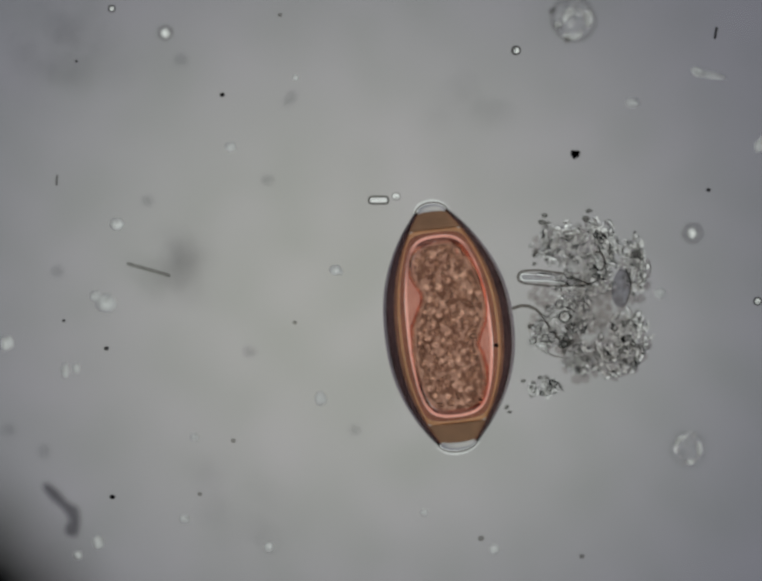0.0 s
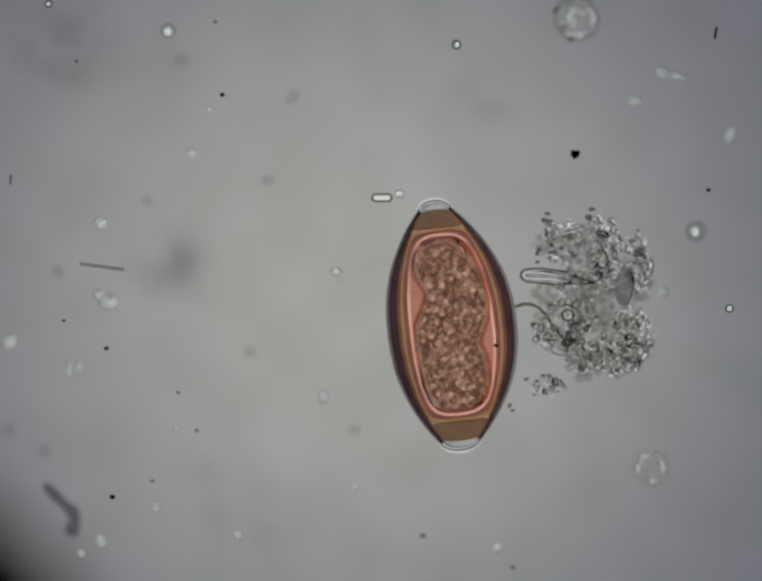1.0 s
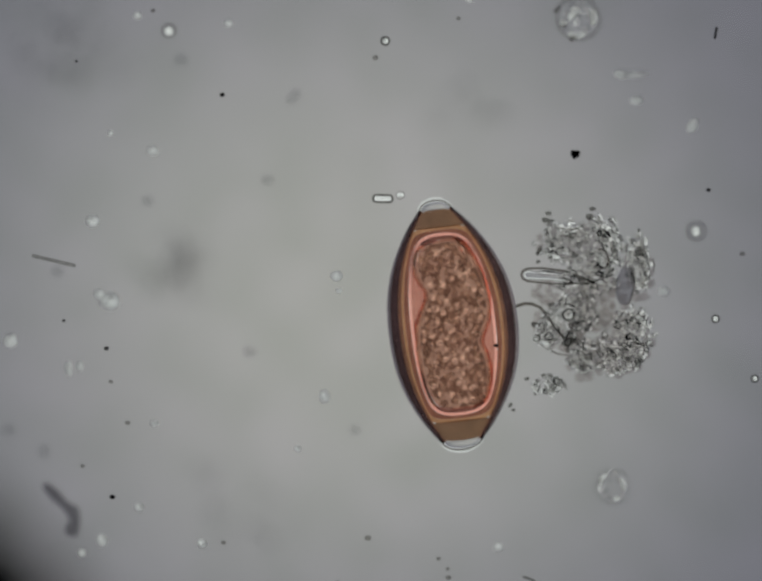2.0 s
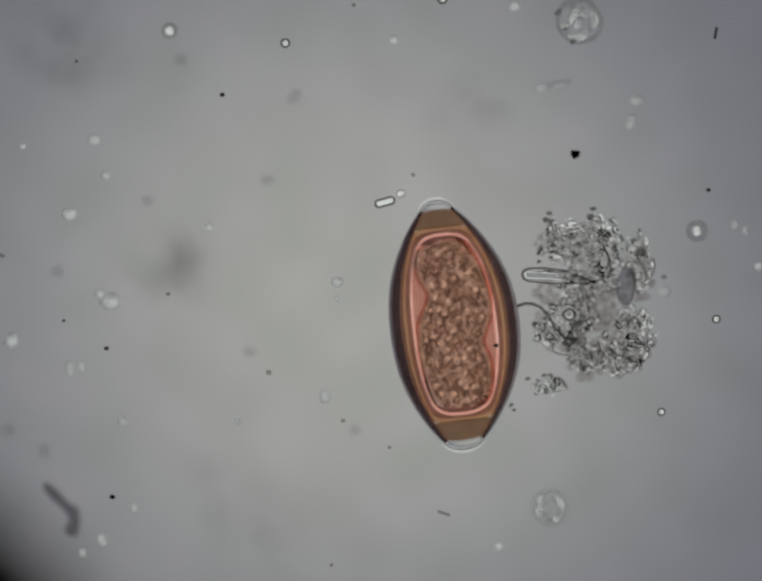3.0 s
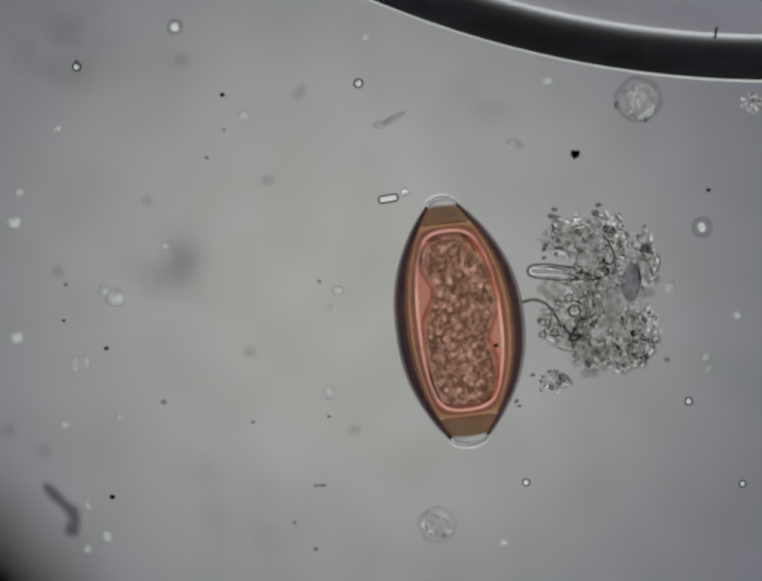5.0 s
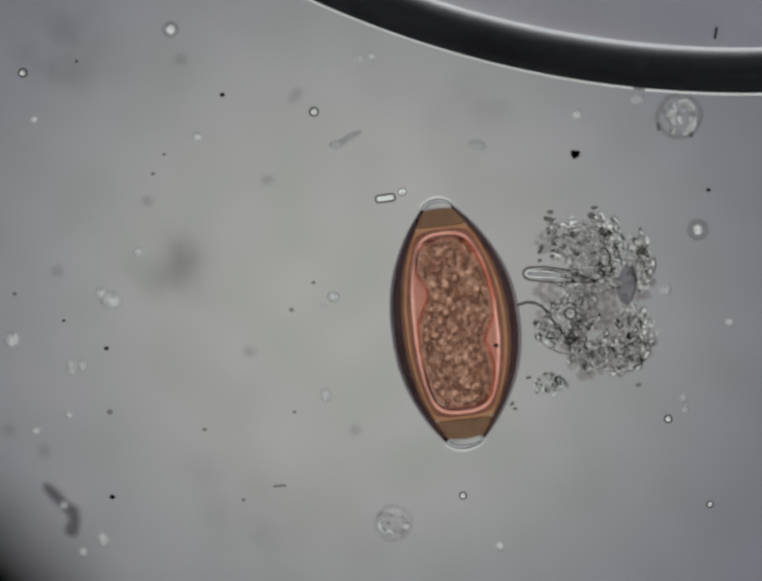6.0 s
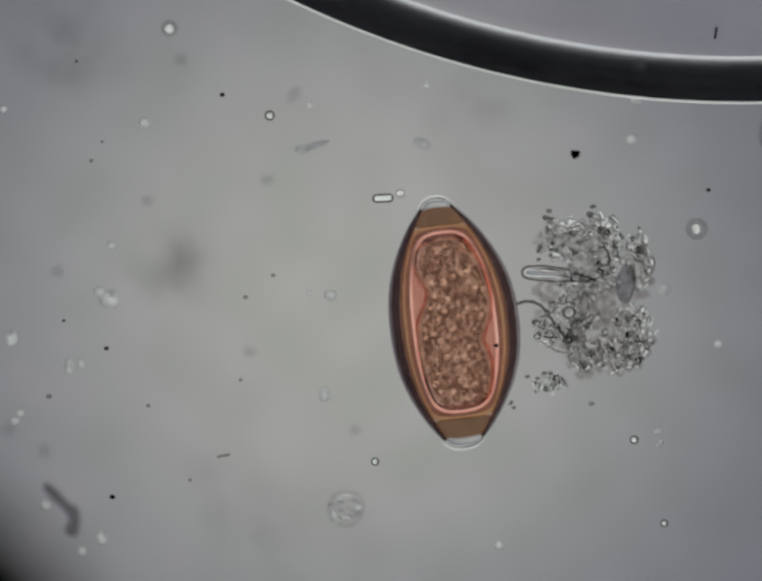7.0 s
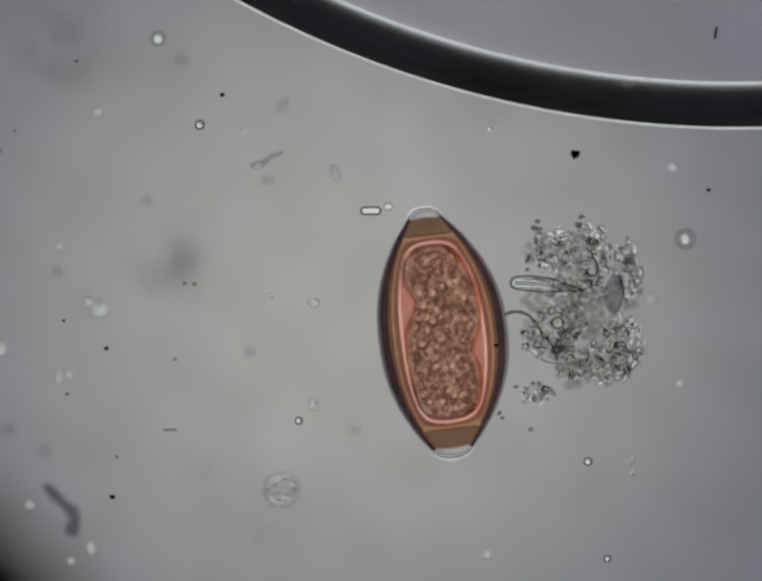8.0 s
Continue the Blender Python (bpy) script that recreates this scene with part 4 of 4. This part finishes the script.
    # pale grains
    for k, (r, rows) in enumerate((
        (8, [(0, 1050, -150), (3.3, 1062, 45), (3.7, 1078, 89), (4, 1097, 110), (4.5, 1115, 134), (6, 1188, 236), (6.5, 1247, 261), (7, 1300, 286), (7.5, 1338, 314), (8, 1385, 344)]),
        (6, [(0, 640, -160), (2.8, 690, -40), (4.5, 738, 55), (6, 765, 115), (6.5, 780, 138), (7, 878, 175), (7.5, 937, 228), (8, 1007, 266)]),
        (8, [(0, 1160, -90), (1.7, 1000, -20), (2.8, 850, 60), (3.5, 708, 131), (4, 627, 152), (4.5, 557, 192), (6, 405, 281), (6.5, 350, 271), (6.8, 317, 259), (8, 200, 230)]),
        (9, [(0, 474, 303), (1, 393, 316), (1.5, 349, 320), (1.7, 333, 318), (3, 193, 288), (3.3, 122, 288), (3.5, 92, 287), (4, 44, 280), (4.5, 4, 289), (8, -300, 300)]),
        (12, [(0, 240, 462), (0.5, 222, 461), (1, 207, 459), (1.5, 195, 461), (3, 142, 440), (3.5, 87, 441), (4, 73, 440), (4.5, 53, 441), (4.7, 43, 449), (8, -150, 480)]),
        (6, [(0, 872, 1055), (1, 730, 1003), (1.5, 670, 968), (3, 488, 866), (3.5, 418, 882), (4.5, 300, 862), (8, -60, 850)]),
        (8, [(0, 380, 1068), (1, 322, 1046), (1.5, 298, 1043), (3.5, 271, 1047), (4, 252, 1040), (4.5, 217, 1040), (8, 60, 1040)]),
        (9, [(0, 555, 1127), (1, 490, 1101), (1.5, 455, 1088), (2.8, 350, 1240), (8, 40, 1600)]),
        (6, [(0, 1620, 560), (2.8, 1570, 545), (3.5, 1540, 574), (4.5, 1522, 637), (6, 1501, 662), (6.5, 1488, 682), (7, 1478, 708), (7.4, 1447, 746), (8, 1400, 790)]),
        (7, [(0, 400, 900), (3.2, 235, 866), (3.5, 211, 871), (4, 191, 862), (4.5, 165, 866), (6, 74, 884), (6.5, 55, 874), (7, 29, 865), (8, -20, 870)]),
        (10, [(0, 690, 556), (1.7, 692, 565), (3.5, 695, 583), (4, 697, 583), (4.5, 699, 589), (6, 686, 611), (6.5, 685, 608), (7, 680, 608), (7.5, 659, 619), (8, 645, 624)]),
        (5, [(0, 700, 560), (3.5, 690, 620), (5.8, 668, 632), (6, 666, 628), (6.5, 656, 617), (7, 637, 602), (7.5, 596, 605), (8, 558, 609)]),
        (7, [(0, 300, -160), (1.7, 290, -60), (2.8, 235, 340), (3.5, 165, 374), (4, 122, 370), (4.5, 79, 386), (6, -40, 400), (8, -200, 400)]),
        (6, [(0, 500, -200), (3, 300, -60), (3.5, 262, 160), (4, 217, 250), (4.5, 160, 267), (6, 70, 246), (6.5, 45, 233), (8, -100, 220)]),
        (7, [(0, 500, -150), (1.7, 480, -60), (2.8, 438, 452), (3, 430, 467), (3.5, 402, 470), (4, 396, 466), (4.5, 371, 487), (6, 283, 518), (7, 228, 505), (7.5, 178, 505), (8, 120, 505)]),
        (6, [(0, 900, -200), (4.7, 800, -60), (6, 740, 120), (6.5, 690, 190), (7, 637, 216), (7.5, 570, 245), (8, 500, 270)]),
        (5, [(0, 608, 160), (0.5, 520, 190), (1, 430, 225), (1.5, 317, 258), (1.7, 280, 265), (8, -900, 400)]),
    )):
        swims(pale(r, (1.1, 0.95, 0.7), 20 + k), rows, (0.0022, 0.0100, 0.0040)[k % 3])
    # dark grains
    for k, (r, rows) in enumerate((
        (5, [(0, 576, 31), (0.5, 500, 36), (1, 443, 45), (1.5, 381, 41), (1.7, 360, 36), (2.8, 140, -40), (8, -600, -300)]),
        (6, [(0, 1197, 1145), (0.5, 1122, 1160), (1, 1055, 1168), (1.5, 978, 1171), (1.7, 956, 1176), (2.8, 820, 1240), (8, 100, 1500)]),
        (7, [(0, 990, 1108), (1, 870, 1103), (1.5, 815, 1092), (1.7, 790, 1090), (2.8, 690, 1250), (8, 200, 1600)]),
        (5, [(0, 411, 1017), (1, 313, 990), (1.5, 262, 976), (2.8, -30, 930), (8, -900, 800)]),
        (5.5, [(0, 480, 907), (1, 405, 886), (1.5, 375, 880), (2.8, -30, 850), (8, -1500, 800)]),
        (6, [(0, 1640, 480), (1.7, 1580, 510), (2.8, 1369, 559), (3, 1366, 570), (3.5, 1367, 643), (4, 1375, 675), (4.5, 1381, 709), (6, 1314, 792), (6.5, 1270, 817), (7, 1217, 831), (7.5, 1156, 865), (8, 1092, 884)]),
        (5, [(0, 1150, 1350), (1.7, 960, 1240), (2.8, 740, 880), (3.5, 638, 856), (4, 591, 841), (4.5, 559, 853), (6, 421, 884), (6.5, 366, 865), (7, 305, 835), (7.5, 226, 826), (8, 138, 811)]),
        (6.5, [(0, 980, -160), (1.7, 820, -60), (2.8, 603, 768), (3, 553, 767), (3.5, 472, 786), (4, 421, 784), (4.5, 381, 804), (6, 226, 848), (6.5, 163, 831), (7, 101, 816), (7.5, 25, 809), (8, -50, 800)]),
        (4.5, [(0, 1100, 1400), (1.7, 960, 1260), (2.8, 820, 940), (3.4, 770, 905), (3.5, 762, 897), (4, 728, 861), (4.5, 705, 858), (6, 606, 848), (6.5, 563, 813), (6.8, 523, 793), (8, 360, 740)]),
        (5, [(0, 1000, -200), (1.7, 960, -60), (2.8, 880, 325), (3, 850, 360), (3.3, 748, 446), (3.5, 716, 488), (4, 692, 530), (4.5, 668, 573), (6, 645, 582), (6.5, 614, 577), (7, 562, 567), (7.5, 499, 571), (8, 380, 583)]),
        (4.5, [(0, 700, 1260), (4.5, 640, 1100), (6, 501, 1029), (6.5, 455, 1009), (7, 391, 988), (7.2, 354, 978), (8, 240, 940)]),
        (5, [(0, 1250, -150), (1.7, 900, -160), (2.8, 760, -60), (3.3, 680, 130), (4, 588, 242), (4.5, 500, 287), (6, 315, 358), (6.5, 258, 352), (7, 188, 331), (7.5, 94, 320), (8, 0, 310)]),
        (4, [(0, 1250, -200), (1.7, 950, -200), (2.8, 800, -120), (3.4, 710, 60), (4, 628, 185), (4.5, 540, 228), (6, 338, 318), (6.5, 280, 312), (7, 210, 292), (8, 30, 270)]),
        (5, [(0, 560, 1320), (1.7, 480, 1240), (2.8, 375, 622), (3, 346, 605), (3.5, 308, 546), (4, 238, 541), (4.5, 185, 563), (6, 30, 605), (8, -160, 620)]),
        (5.5, [(0, 700, 1300), (4.7, 660, 1240), (5.6, 622, 720), (6, 600, 638), (6.5, 560, 625), (7, 505, 612), (7.5, 455, 598), (8, 400, 585)]),
        (5, [(0, 607, 664), (0.5, 535, 735), (1, 367, 808), (1.5, 318, 798), (2.8, -30, 770), (8, -1500, 700)]),
    )):
        swims(dot(r, k), rows)
    MOVES.append((BUBBLE, [(t, Matrix.Translation(at(x, y - 2160, 0.0101))) for t, x, y in ((0, 1640, -480), (1.7, 1600, -270), (2.8, 1585, -75), (3, 1585, -18), (3.3, 1587, 62), (3.5, 1606, 90), (3.7, 1625, 105), (4, 1620, 122), (4.5, 1613, 149), (4.7, 1610, 157), (5.8, 1534, 192), (6, 1531, 195), (6.5, 1528, 202), (7, 1528, 213), (7.5, 1526, 238), (8, 1520, 265))]))
    for ob, rows in MOVES:
        walk(ob, rows)


motions()
